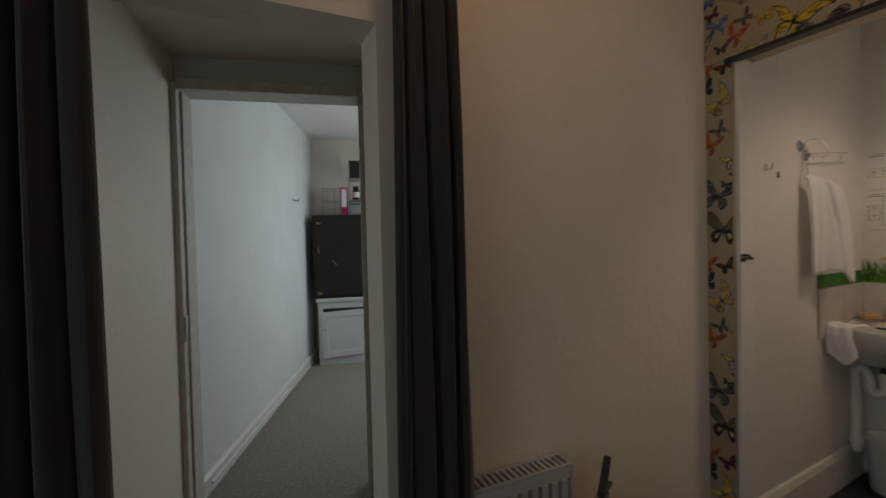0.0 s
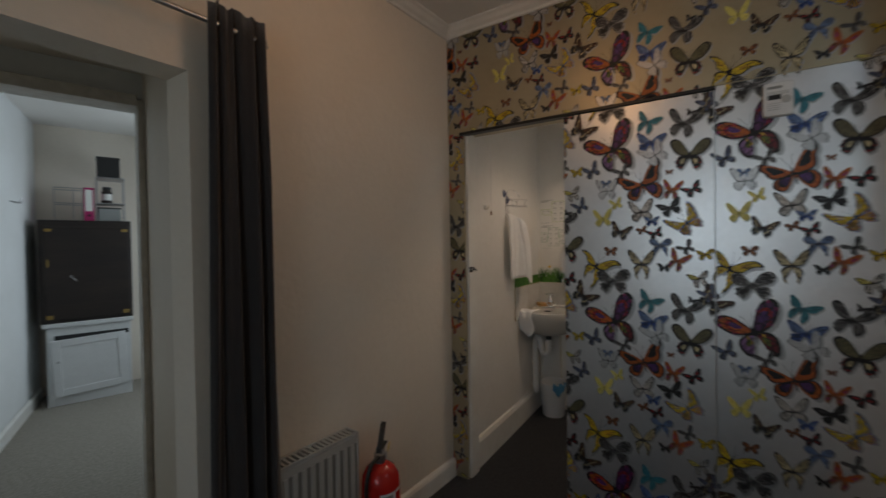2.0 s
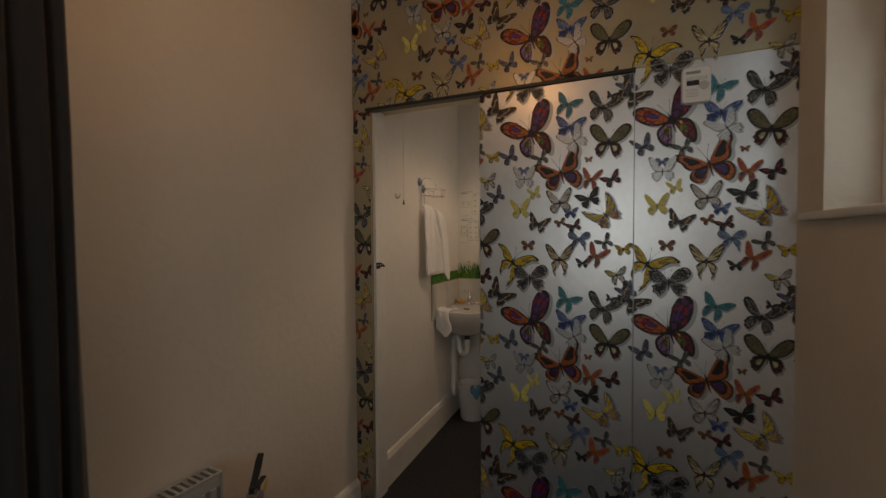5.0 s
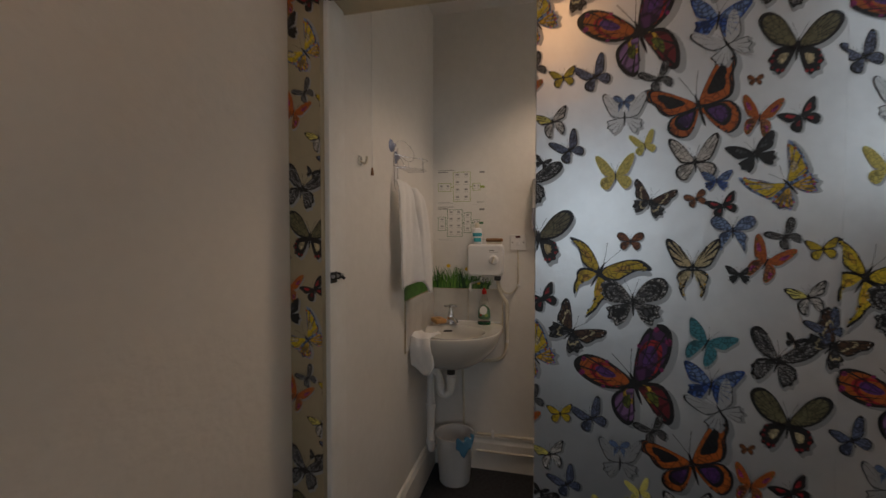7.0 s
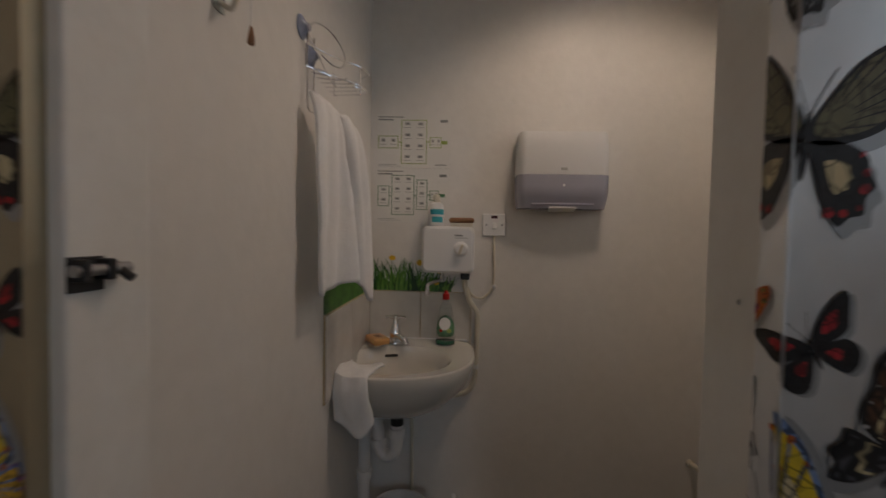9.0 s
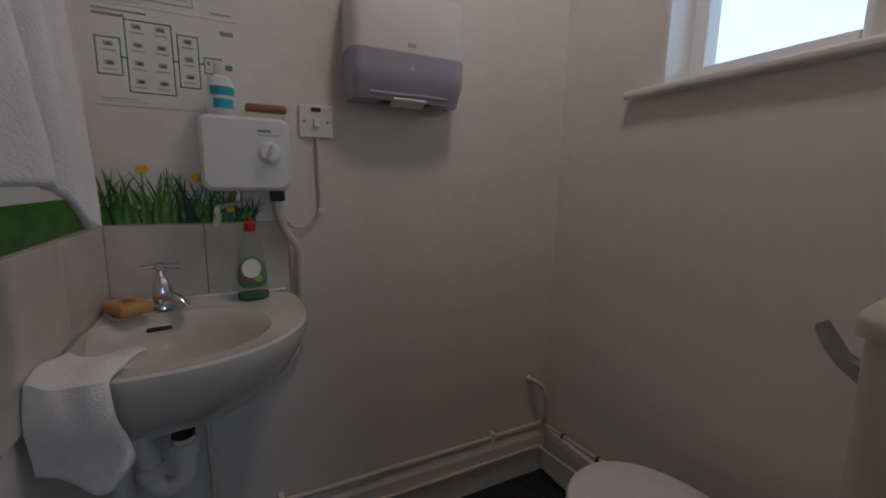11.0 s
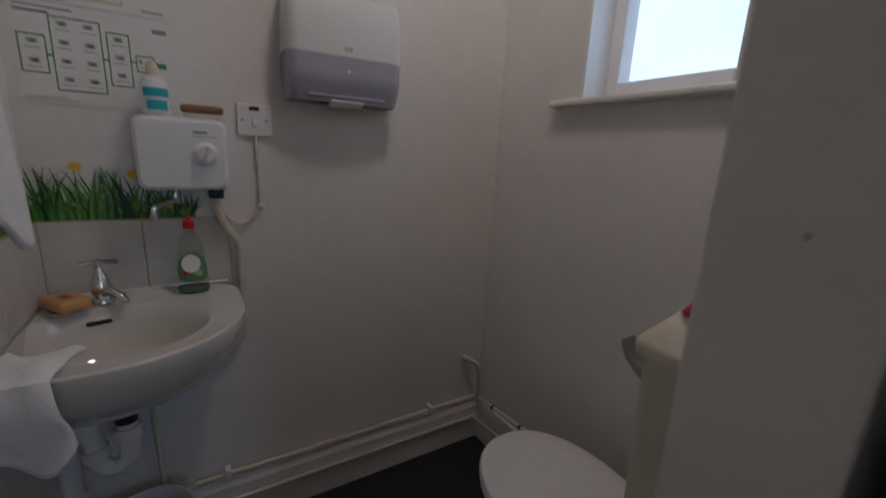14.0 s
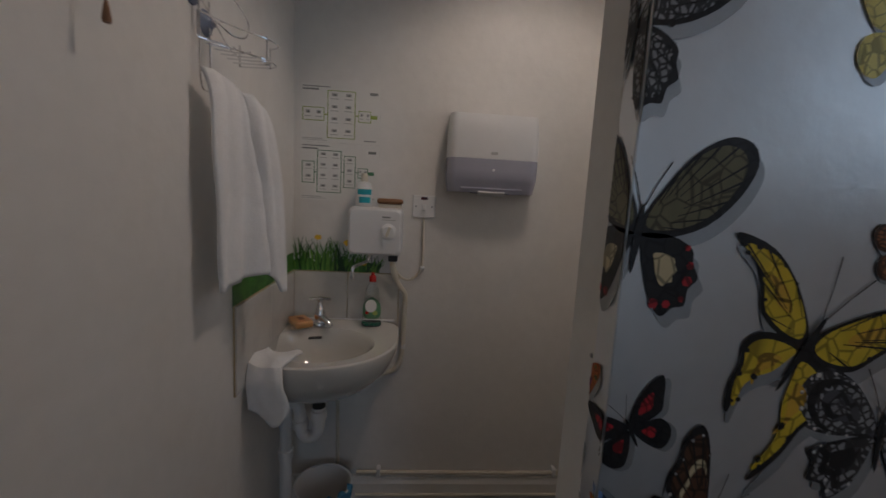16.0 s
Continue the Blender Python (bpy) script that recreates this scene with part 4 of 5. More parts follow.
# ---- office: cabinets, folder, shelf ----
CX, CY = -0.50, 3.46
lowcab = new("base_cabinet")
lowcab.matrix_world = PA @ pose(CX, CY, 0)
tagged(lowcab, "white painted base cabinet with its panelled door hanging ajar", "cabinet")
part("body", box(0.03, 0.62, 0.03, 0.40, 0, 0.70, 0.003), WHITEWOOD, lowcab)
part("top", box(0.005, 0.64, 0.005, 0.40, 0.70, 0.735, 0.005), WHITEWOOD, lowcab)
bm = box(0, 0.52, 0, 0.018, 0, 0.50, 0.003)
box(0, 0.06, -0.007, 0.002, 0, 0.50, 0.002, bm=bm)
box(0.46, 0.52, -0.007, 0.002, 0, 0.50, 0.002, bm=bm)
box(0.06, 0.46, -0.007, 0.002, 0, 0.06, 0.002, bm=bm)
box(0.06, 0.46, -0.007, 0.002, 0.44, 0.50, 0.002, bm=bm)
part("door", turn(bm, pose(0.075, 0.0, 0.085, 0, -2.2, 3)), WHITEWOOD, lowcab, "sagging framed door")
# a flat strip on the body paints the shadow above the door
part("shadow_strip", box(0.08, 0.60, 0.0275, 0.0295, 0.585, 0.625), DARKGAP, lowcab, "near-black strip for the shadow gap above the door")
part("knob", lathe([(0.006, 0), (0.010, 0.012), (0.004, 0.018)], pose(0.105, -0.006, 0.40, 90, 0, 0), 12), STEEL, lowcab)
up = new("upper_cabinet")
up.matrix_world = PA @ pose(CX, CY, 0.735)
tagged(up, "black-brown stained wooden cabinet with rubbed corners on a white cabinet", "cabinet")
part("carcass", box(-0.01, 0.64, 0.04, 0.40, 0, 0.92, 0.006), DARKWOOD, up)
part("door", box(0.03, 0.62, 0.022, 0.042, 0.03, 0.90, 0.004), DARKWOOD, up)
part("moulding", box(0.03, 0.62, 0.016, 0.024, 0.84, 0.86, 0.003), DARKWOOD, up)
part("escutcheon", box(0.045, 0.057, 0.017, 0.023, 0.50, 0.57, 0.003), BRASS, up, "worn brass keyhole plate")
part("pull", tube([(0.20, 0.02, 0.42), (0.205, -0.002, 0.41), (0.235, -0.002, 0.38), (0.24, 0.02, 0.37)], 0.004, 8), STEEL, up)
for x, z in ((0.05, 0.055), (0.58, 0.055), (0.05, 0.83), (0.58, 0.83)):
    part("corner_plate", box(x - 0.015, x + 0.03, 0.017, 0.0225, z - 0.015, z + 0.02, 0.003), BRASS, up, "tarnished corner plate")
TOPZ = 1.655
folder = new("lever_arch_file")
folder.matrix_world = PA @ pose(CX + 0.30, CY + 0.09, TOPZ)
tagged(folder, "magenta lever arch file standing on the dark cabinet", "file")
part("cover", box(0, 0.075, 0, 0.26, 0, 0.31, 0.004), PINK, folder)
part("spine_label", box(0.012, 0.063, -0.002, 0.001, 0.09, 0.29), PAPER, folder, "white spine label")
part("finger_hole", lathe([(0.012, 0), (0.012, 0.002)], pose(0.037, -0.0005, 0.05, 90, 0, 0), 16), DARKGAP, folder)
rackt = new("wire_shelf")
rackt.matrix_world = PA @ pose(CX + 0.10, CY + 0.12, TOPZ)
tagged(rackt, "thin grey wire letter shelf on the dark cabinet", "shelf")
for z in (0.16, 0.30):
    part("wire", tube([(0, 0, z), (0.30, 0, z)], 0.004, 6, 1), STEEL, rackt)
    part("wire", tube([(0, 0.2, z), (0.30, 0.2, z)], 0.004, 6, 1), STEEL, rackt)
for x in (0.0, 0.13, 0.19):
    part("post", tube([(x, 0, 0), (x, 0, 0.30)], 0.003, 6, 1), STEEL, rackt)
for z, h, m, lab in ((0.0, 0.13, INKG, "small dark grey storage box on the cabinet"), (0.42, 0.19, BLACKP, "black box on top of the stacked tray")):
    b = new("storage_box")
    b.matrix_world = PA @ pose(CX + 0.40, CY + 0.10, TOPZ + z)
    tagged(b, lab, "box")
    part("body", box(0, 0.17, 0, 0.2, 0, h, 0.006), m, b)
    part("lid", box(-0.004, 0.174, -0.004, 0.204, h - 0.012, h + 0.002, 0.003), BLACKP, b)
tray = new("stacked_tray")
tray.matrix_world = PA @ pose(CX + 0.39, CY + 0.08, TOPZ)
tagged(tray, "grey metal tray stand holding a jar and a box", "tray")
for z in (0.16, 0.405):
    part("shelf", box(0, 0.21, 0, 0.24, z, z + 0.012, 0.003), STEEL, tray)
for x in (0.003, 0.207):
    part("post", box(x - 0.004, x + 0.004, 0.225, 0.235, 0, 0.41), STEEL, tray)
    part("post", box(x - 0.004, x + 0.004, 0.002, 0.010, 0, 0.41), STEEL, tray)
jar = new("coffee_jar")
jar.matrix_world = PA @ pose(CX + 0.47, CY + 0.16, TOPZ + 0.172)
tagged(jar, "brown glass jar with a pale label on the tray", "jar")
part("glass", lathe([(0.036, 0), (0.040, 0.006), (0.040, 0.11), (0.030, 0.13)]), DARKWOOD, jar, soft=True)
part("label", lathe([(0.0405, 0.03), (0.0405, 0.09)]), PAPER, jar, "pale paper label", soft=True)
part("lid", lathe([(0.034, 0.13), (0.034, 0.155), (0.030, 0.158)]), BLACKP, jar, soft=True)
wh = tagged(part("wall_hook", turn(tube([(-DOORW + 0.26, PASS + 1.75, 1.75), (-DOORW + 0.31, PASS + 1.75, 1.74), (-DOORW + 0.32, PASS + 1.75, 1.77)], 0.006, 8), PA), STEEL, soft=True), "small metal coat hook on the office wall", "hook")

# ---- toilet: fittings on the walls ----
for z, y0, y1, r, lab in ((0.205, RIGHT + 0.03, 0.66, 0.0085, "painted copper pipe running above the skirting"), (0.112, RIGHT + 0.05, 0.66, 0.0065, "thin painted pipe running along the skirting")):
    x = BACK - (0.018 if z > 0.15 else 0.032)
    p = thing("water_pipe", 0, 0, 0, lab, "pipe", "pipes along the wall")
    part("run", tube([(x, y1, z), (x, (y0 + y1) / 2, z), (x, y0 + 0.03, z), (x - 0.01, y0 + 0.008, z), (x - 0.04, y0, z + 0.004), (2.5, y0, z + 0.06), (2.0, y0, z + 0.12)], r, 10, 5), CREAMP, p, soft=True)
    if z > 0.15:
        for y in (0.569, -0.182):
            part("clip", box(x - 0.014, BACK, y - 0.008, y + 0.008, z - 0.016, z + 0.022, 0.003), WHITEP, p)
        for xx in (2.28, 2.78, 2.95):
            part("joint", tube([(xx, y0, z + 0.004 + 0.1 * (3.04 - xx)), (xx + 0.010, y0, z + 0.003 + 0.1 * (3.04 - xx))], 0.0105, 10, 1), DARKGAP, p, "dark compression joint")
stub_pipe = thing("overflow_pipe", 0, 0, 0, "short bent cream pipe leaving the wall in the corner", "pipe")
part("bend", tube([(BACK - 0.002, -0.355, 0.40), (BACK - 0.03, -0.365, 0.40), (BACK - 0.055, -0.385, 0.385), (BACK - 0.06, -0.40, 0.34), (BACK - 0.05, -0.41, 0.26), (BACK - 0.03, -0.415, 0.19)], 0.010, 10), CREAMP, stub_pipe, soft=True)
part("collar", tube([(BACK - 0.001, -0.355, 0.40), (BACK - 0.014, -0.358, 0.40)], 0.014, 12, 1), CREAMP, stub_pipe)

# tiled splashback
splash = new("splashback")
tagged(splash, "pale grey marbled tile splashback with yellowed grout", "splashback")
part("grout", box(BACK - 0.005, BACK - 0.001, 0.515, LEFT - 0.001, 0.80, 1.050), GROUT, splash)
part("grout", box(2.565, BACK - 0.005, LEFT - 0.005, LEFT - 0.001, 0.80, 1.050), GROUT, splash)
for y0, y1 in ((0.518, 0.716), (0.719, 0.921)):
    part("tile", box(BACK - 0.010, BACK - 0.004, y0, y1, 0.805, 1.048, 0.0015), TILE, splash)
for x0, x1 in ((2.567, 2.825), (2.828, 3.086)):
    part("tile", box(x0, x1, LEFT - 0.010, LEFT - 0.004, 0.805, 1.048, 0.0015), TILE, splash)

# printed strip of grass above the tiles
grass = new("grass_sticker")
tagged(grass, "glossy photo sticker of green grass and yellow flowers above the tiles", "wall sticker")
bm = bmesh.new()
rng = random.Random(5)


def blade(bm, y, z, h, lean, w, slot, level):
    """One printed blade of grass, curved and tapering, on the back wall."""
    left, right = [], []
    for k in range(6):
        t = k / 5
        yy, zz = y + lean * t * t, z + h * t - 0.25 * abs(lean) * t ** 3
        ww = w * (1 - t) ** 0.7 * 0.5 + 0.0003
        left.append(bm.verts.new((level, yy - ww, zz)))
        right.append(bm.verts.new((level, yy + ww, zz)))
    for a, b, c, d in zip(left, left[1:], right[1:], right):
        f = bm.faces.new((a, b, c, d))
        f.material_index = slot


for k in range(260):
    y = rng.uniform(0.60, 0.925)
    fall = 0.55 + 0.45 * min(1, max(0, (y - 0.62) / 0.15))
    h = rng.uniform(0.04, 0.14) * fall
    blade(bm, y, 1.051, h, rng.uniform(-0.045, 0.045), rng.uniform(0.004, 0.010), rng.choice((0, 0, 1, 2)), BACK - 0.002 - 0.0022 * rng.random())
blade(bm, 0.90, 1.10, 0.09, -0.05, 0.003, 0, BACK - 0.003)
part("grass", bm, [LEAF, LEAF2, LEAFD], grass)
part("base_print", box(BACK - 0.0016, BACK - 0.0004, 0.605, LEFT - 0.001, 1.051, 1.088), LEAFD, grass)
side = part("side_strip", box(2.565, BACK - 0.003, LEFT - 0.0022, LEFT - 0.0004, 1.051, 1.118), LEAF, grass, "plain mottled green strip on the side wall")
for y, z, r in ((0.835, 1.182, 0.012), (0.722, 1.165, 0.014), (0.640, 1.130, 0.010), (0.655, 1.085, 0.009)):
    fl = bmesh.new()
    for k in range(5):
        a = 2 * math.pi * k / 5
        bmesh.ops.create_circle(fl, cap_ends=True, radius=r * 0.55, segments=10, matrix=Matrix.Translation((BACK - 0.005 - 0.0002 * k, y + 0.6 * r * math.cos(a), z + 0.35 * r * math.sin(a))) @ pose(0, 0, 0, 0, -90, 0))
    part("flower", fl, PETAL, grass, "yellow printed flower")


def poster(name, z0, z1, ink, spec, label):
    """A laminated notice: heading bars, linked boxes of small pictograms."""
    y1, y0 = 0.905, 0.612
    p = new(name)
    tagged(p, label, "poster", "washing notices")
    part("sheet", box(BACK - 0.0025, BACK - 0.0005, y0, y1, z0, z1), PAPER, p)
    x = BACK - 0.0036
    h, w = z1 - z0, y1 - y0

    def bar(u0, u1, v0, v1, m):
        part("print_bar", box(x, x + 0.0012, y1 - u1 * w, y1 - u0 * w, z1 - v1 * h, z1 - v0 * h), m, p)

    def ring(u0, u1, v0, v1, m, t=0.0022):
        a, b, c, d = y1 - u1 * w, y1 - u0 * w, z1 - v1 * h, z1 - v0 * h
        bm = box(x, x + 0.0012, a, b, d - t, d)
        box(x, x + 0.0012, a, b, c, c + t, bm=bm)
        box(x, x + 0.0012, a, a + t, c + t, d - t, bm=bm)
        box(x, x + 0.0012, b - t, b, c + t, d - t, bm=bm)
        part("printed_frame", bm, m, p)

    bar(0.02, 0.36, 0.04, 0.055, INKG)
    bar(0.02, 0.22, 0.085, 0.11, INKG)
    bar(0.02, 0.27, 0.93, 0.942, INKL)
    bar(0.02, 0.33, 0.96, 0.968, INKL)
    bar(0.86, 0.96, 0.10, 0.145, INKG)
    bar(0.80, 0.95, 0.93, 0.945, INKG)
    for u0, u1, v0, v1, cols, rows in spec:
        ring(u0, u1, v0, v1, ink)
        for c in range(cols):
            for r in range(rows):
                cu, cv = u0 + (u1 - u0) * (c + 0.5) / cols, v0 + (v1 - v0) * (r + 0.42) / rows
                du, dv = (u1 - u0) / cols * 0.28, (v1 - v0) / rows * 0.20
                bar(cu - du * 0.7, cu + du * 0.7, cv - dv, cv + dv * 0.3, INKL)
                bar(cu - du * 0.3, cu + du * 0.5, cv - dv * 0.6, cv + dv * 0.1, INKG)
                bar(cu - du, cu + du, cv + dv * 1.2, cv + dv * 1.5, INKL)
    last = spec[-1]
    bar(last[1], last[1] + 0.08, (last[2] + last[3]) / 2 - 0.03, (last[2] + last[3]) / 2 + 0.03, ink)
    for s, e in zip(spec, spec[1:]):
        m = (s[2] + s[3]) / 2
        bar(s[1], e[0], m - 0.008, m + 0.008, ink)


poster("poster", 1.541, 1.752, LIME, ((0.02, 0.29, 0.40, 0.63, 2, 1), (0.33, 0.68, 0.10, 0.92, 2, 4), (0.72, 0.88, 0.42, 0.62, 2, 1)), "laminated hand washing notice with lime green boxes")
poster("poster", 1.325, 1.538, FERN, ((0.02, 0.18, 0.32, 0.70, 1, 2), (0.21, 0.52, 0.12, 0.86, 2, 4), (0.55, 0.70, 0.20, 0.76, 1, 3), (0.73, 0.86, 0.40, 0.58, 2, 1)), "laminated hand rubbing notice with dark green boxes")

# water heater over the basin
heater = thing("water_heater", BACK, 0.61, 1.222, "white instant water heater with a round dial above the basin", "water heater")
ring = rounded(0.200, 0.178, 0.022)
part("case", loft([[Vector((-0.001, u, v)) for u, v in ring], [Vector((-0.075, u, v)) for u, v in ring], [Vector((-0.094, u * 0.965, v * 0.96)) for u, v in ring], [Vector((-0.100, u * 0.90, v * 0.89)) for u, v in ring]]), WHITEP, heater, soft=True)
knob = part("knob", lathe([(0.028, 0), (0.027, 0.006), (0.022, 0.010), (0.021, 0.018), (0.019, 0.020)], pose(-0.100, -0.050, 0.004, 0, -90, 0), 28), WHITEP, heater, "round grey-white control dial", soft=True)
part("grip", turn(box(-0.026, 0, -0.005, 0.005, -0.019, 0.019, 0.003), pose(-0.102, -0.050, 0.004, 20, 0, 0)), CREAMP, knob)
part("print_bar", box(-0.1012, -0.0995, -0.055, -0.025, 0.052, 0.058), INKG, heater)
part("print_bar", box(-0.1012, -0.0995, -0.075, -0.025, 0.044, 0.047), INKL, heater)
part("inlet", box(-0.060, -0.025, -0.085, -0.050, -0.115, -0.086, 0.004), BLACKP, heater, "black cable gland")
sp = part("spout", tube([(-0.05, 0.025, -0.088), (-0.05, 0.025, -0.105), (-0.056, 0.030, -0.118), (-0.085, 0.045, -0.122), (-0.13, 0.060, -0.124), (-0.155, 0.068, -0.128), (-0.160, 0.069, -0.152)], 0.0065, 12), CHROME, heater, "swivel chrome spout", soft=True)
part("nozzle", tube([(-0.160, 0.069, -0.138), (-0.160, 0.069, -0.165)], 0.0085, 14, 1), CHROME, sp, soft=True)
part("pipe_to_basin", tube([(-0.040, -0.066, -0.110), (-0.035, -0.070, -0.150), (-0.028, -0.090, -0.205), (-0.018, -0.118, -0.250), (-0.016, -0.120, -0.32), (-0.014, -0.118, -0.44), (-0.014, -0.112, -0.52), (-0.016, -0.080, -0.57), (-0.018, 0.00, -0.585), (-0.018, 0.06, -0.586)], 0.0105, 10), CREAMP, heater, "bent cream supply pipe", soft=True)
part("pipe_clip", box(-0.024, -0.001, -0.128, -0.110, -0.475, -0.455, 0.003), WHITEP, heater)

sw = thing("fused_switch", BACK, 0.432, 1.321, "square white fused switch with a red neon", "switch")
part("plate", box(-0.010, -0.001, -0.045, 0.045, -0.043, 0.043, 0.003), WHITEP, sw)
part("rocker", turn(box(-0.006, 0.004, -0.007, 0.007, -0.012, 0.012, 0.002), pose(-0.011, 0, -0.004, 0, 8, 0)), WHITEP, sw)
part("neon", box(-0.0115, -0.0095, -0.013, 0.013, 0.026, 0.037), material("dark_neon_window", (0.06, 0.01, 0.01), 0.2), sw, "dark neon window")
for y in (-0.031, 0.031):
    part("screw", lathe([(0.0045, 0), (0.004, 0.0015)], pose(-0.0098, y, 0, 0, -90, 0), 12), STEEL, sw)
cord = thing("power_cable", BACK, 0.432, 1.278, "cream cable looping from the switch to the heater", "cable")
part("lead", tube([(-0.006, 0.0, 0.0), (-0.007, -0.002, -0.08), (-0.007, -0.004, -0.17), (-0.008, 0.004, -0.212), (-0.010, 0.035, -0.245), (-0.014, 0.07, -0.243), (-0.022, 0.095, -0.215), (-0.032, 0.108, -0.175), (-0.036, 0.112, -0.155)], 0.0046, 8), CREAMP, cord, soft=True)
part("clip", box(-0.016, -0.001, -0.013, 0.004, -0.207, -0.193, 0.003), WHITEP, cord)

bottle = thing("lotion_bottle", BACK - 0.055, 0.658, 1.311, "white flip-top lotion bottle with aqua label on the heater", "bottle")
part("body", lathe([(0.026, 0), (0.030, 0.006), (0.029, 0.070), (0.024, 0.086), (0.012, 0.092)]), WHITEP, bottle, soft=True)
part("label", wrap(0.0305, 135, 250, 0.044, 0.064), AQUA, bottle, "aqua blue label", soft=True)
part("label_panel", wrap(0.0305, 150, 235, 0.014, 0.036), AQUA, bottle, soft=True)
part("cap", lathe([(0.013, 0.092), (0.013, 0.114), (0.009, 0.122)]), CREAMP, bottle, "cream cap", soft=True)
brush = thing("nail_brush", BACK - 0.055, 0.560, 1.311, "wooden nail brush lying on the heater", "brush")
part("bristles", box(-0.016, 0.016, -0.042, 0.042, 0.0, 0.014, 0.002), CREAMP, brush)
part("back", box(-0.022, 0.022, -0.048, 0.048, 0.014, 0.034, 0.009, seg=3), WOOD, brush, soft=True)

disp = thing("towel_dispenser", BACK, 0.187, 1.385, "white paper towel dispenser with a smoky grey lower half", "towel dispenser")


def shell(z0, z1, fr, mat, name, label=""):
    rings = []
    for k in range(7):
        t = k / 6
        z = z0 + (z1 - z0) * t
        d, w = fr(t)
        pts = rounded(2 * d, 2 * w, min(d, w) * 0.30)
        rings.append([Vector((min(-0.001, u), v, z)) for u, v in pts])
    return part(name, loft(rings), mat, disp, label, soft=True)


shell(0.125, 0.285, lambda t: (0.100 - 0.014 * t ** 4, 0.168 - 0.006 * t ** 4), WHITEP, "cover")
shell(0.0, 0.124, lambda t: (0.080 + 0.021 * min(1, t * 2), 0.160 + 0.009 * min(1, t * 2.5)), SMOKE, "lower_cover", "translucent grey lower cover")
part("paper_slot", box(-0.070, -0.030, -0.075, 0.075, -0.002, 0.010, 0.002), DARKGAP, disp, "dark paper slot")
part("slot_lip", box(-0.0915, -0.078, -0.115, 0.115, 0.012, 0.020, 0.003), SMOKE, disp)
part("paper_tip", turn(box(-0.02, 0.02, -0.05, 0.05, -0.003, 0.003, 0.001), pose(-0.072, 0, -0.002, 0, 20, 0)), PAPER, disp, "tip of a paper towel")
part("badge", box(-0.1025, -0.0985, -0.012, 0.012, 0.140, 0.150, 0.001), INKL, disp)
part("keyhole", lathe([(0.005, 0), (0.005, 0.004)], pose(-0.099, 0, 0.085, 0, -90, 0), 12), WHITEP, disp)

# ---- basin ----
basin = thing("wash_basin", 0, 0, 0, "small white china corner basin on the back wall", "basin")
BZ, BX, BY = 0.862, 2.885, 0.765
MID, HALF = 0.790, 0.286


def basin_ring(scale, z, dx=0.0, n=48):
    pts = []
    for k in range(n):
        a = 2 * math.pi * k / n
        c, s = math.cos(a), math.sin(a)
        if c > 0:
            e = 0.28
            x, y = 0.200 * abs(c) ** e, HALF * math.copysign(abs(s) ** 0.55, s)
        else:
            x, y = -0.268 * abs(c) ** 0.92, HALF * math.copysign(abs(s) ** 0.92, s)
        pts.append(Vector((BX + dx + x * scale, min(LEFT - 0.012, MID + y * scale), z)))
    return pts


def bowl_ring(scale, z, n=48):
    return [Vector((BX - 0.055 + 0.150 * scale * math.cos(2 * math.pi * k / n), BY + 0.172 * scale * math.sin(2 * math.pi * k / n), z)) for k in range(n)]


rings = [basin_ring(0.30, BZ - 0.215, 0.03), basin_ring(0.48, BZ - 0.195, 0.025), basin_ring(0.72, BZ - 0.15, 0.015), basin_ring(0.90, BZ - 0.09), basin_ring(0.975, BZ - 0.045), basin_ring(1.0, BZ - 0.016), basin_ring(0.995, BZ - 0.004), basin_ring(0.975, BZ), basin_ring(0.93, BZ - 0.002),
         bowl_ring(1.06, BZ - 0.006), bowl_ring(0.99, BZ - 0.016), bowl_ring(0.92, BZ - 0.05), bowl_ring(0.80, BZ - 0.10), bowl_ring(0.52, BZ - 0.135), bowl_ring(0.14, BZ - 0.145)]
part("bowl", loft(rings), PORCELAIN, basin, soft=True)
part("overflow", turn(box(-0.024, 0.024, -0.003, 0.003, -0.005, 0.005, 0.002), pose(BX + 0.080, BY + 0.045, BZ - 0.036, 62, 0, 104)), DARKGAP, basin, "dark overflow slot")
part("plug_hole", lathe([(0.022, 0), (0.024, 0.003), (0.016, 0.004)], Matrix.Translation((BX - 0.055, BY, BZ - 0.146)), 20), CHROME, basin)
part("silicone", tube([(BACK - 0.012, 0.53, BZ - 0.002), (BACK - 0.012, 0.90, BZ - 0.002)], 0.005, 6, 1), WHITEP, basin)
part("waste_tail", tube([(2.84, BY, BZ - 0.205), (2.84, BY, BZ - 0.235)], 0.022, 16, 1), BLACKP, basin, "black waste nut")
trap = thing("waste_trap", 0, 0, 0, "white plastic trap and waste pipe under the basin", "pipe")
part("trap_bend", tube([(2.84, BY, BZ - 0.235), (2.84, BY, 0.560), (2.841, BY + 0.008, 0.528), (2.845, BY + 0.034, 0.512), (2.849, BY + 0.058, 0.530), (2.852, BY + 0.064, 0.575), (2.855, BY + 0.072, 0.615), (2.859, BY + 0.092, 0.630), (2.864, BY + 0.112, 0.612), (2.866, BY + 0.118, 0.56), (2.868, BY + 0.118, 0.42), (2.868, BY + 0.118, 0.22), (2.90, BY + 0.118, 0.190), (2.99, BY + 0.118, 0.185)], 0.0205, 14), WHITEP, trap, soft=True)
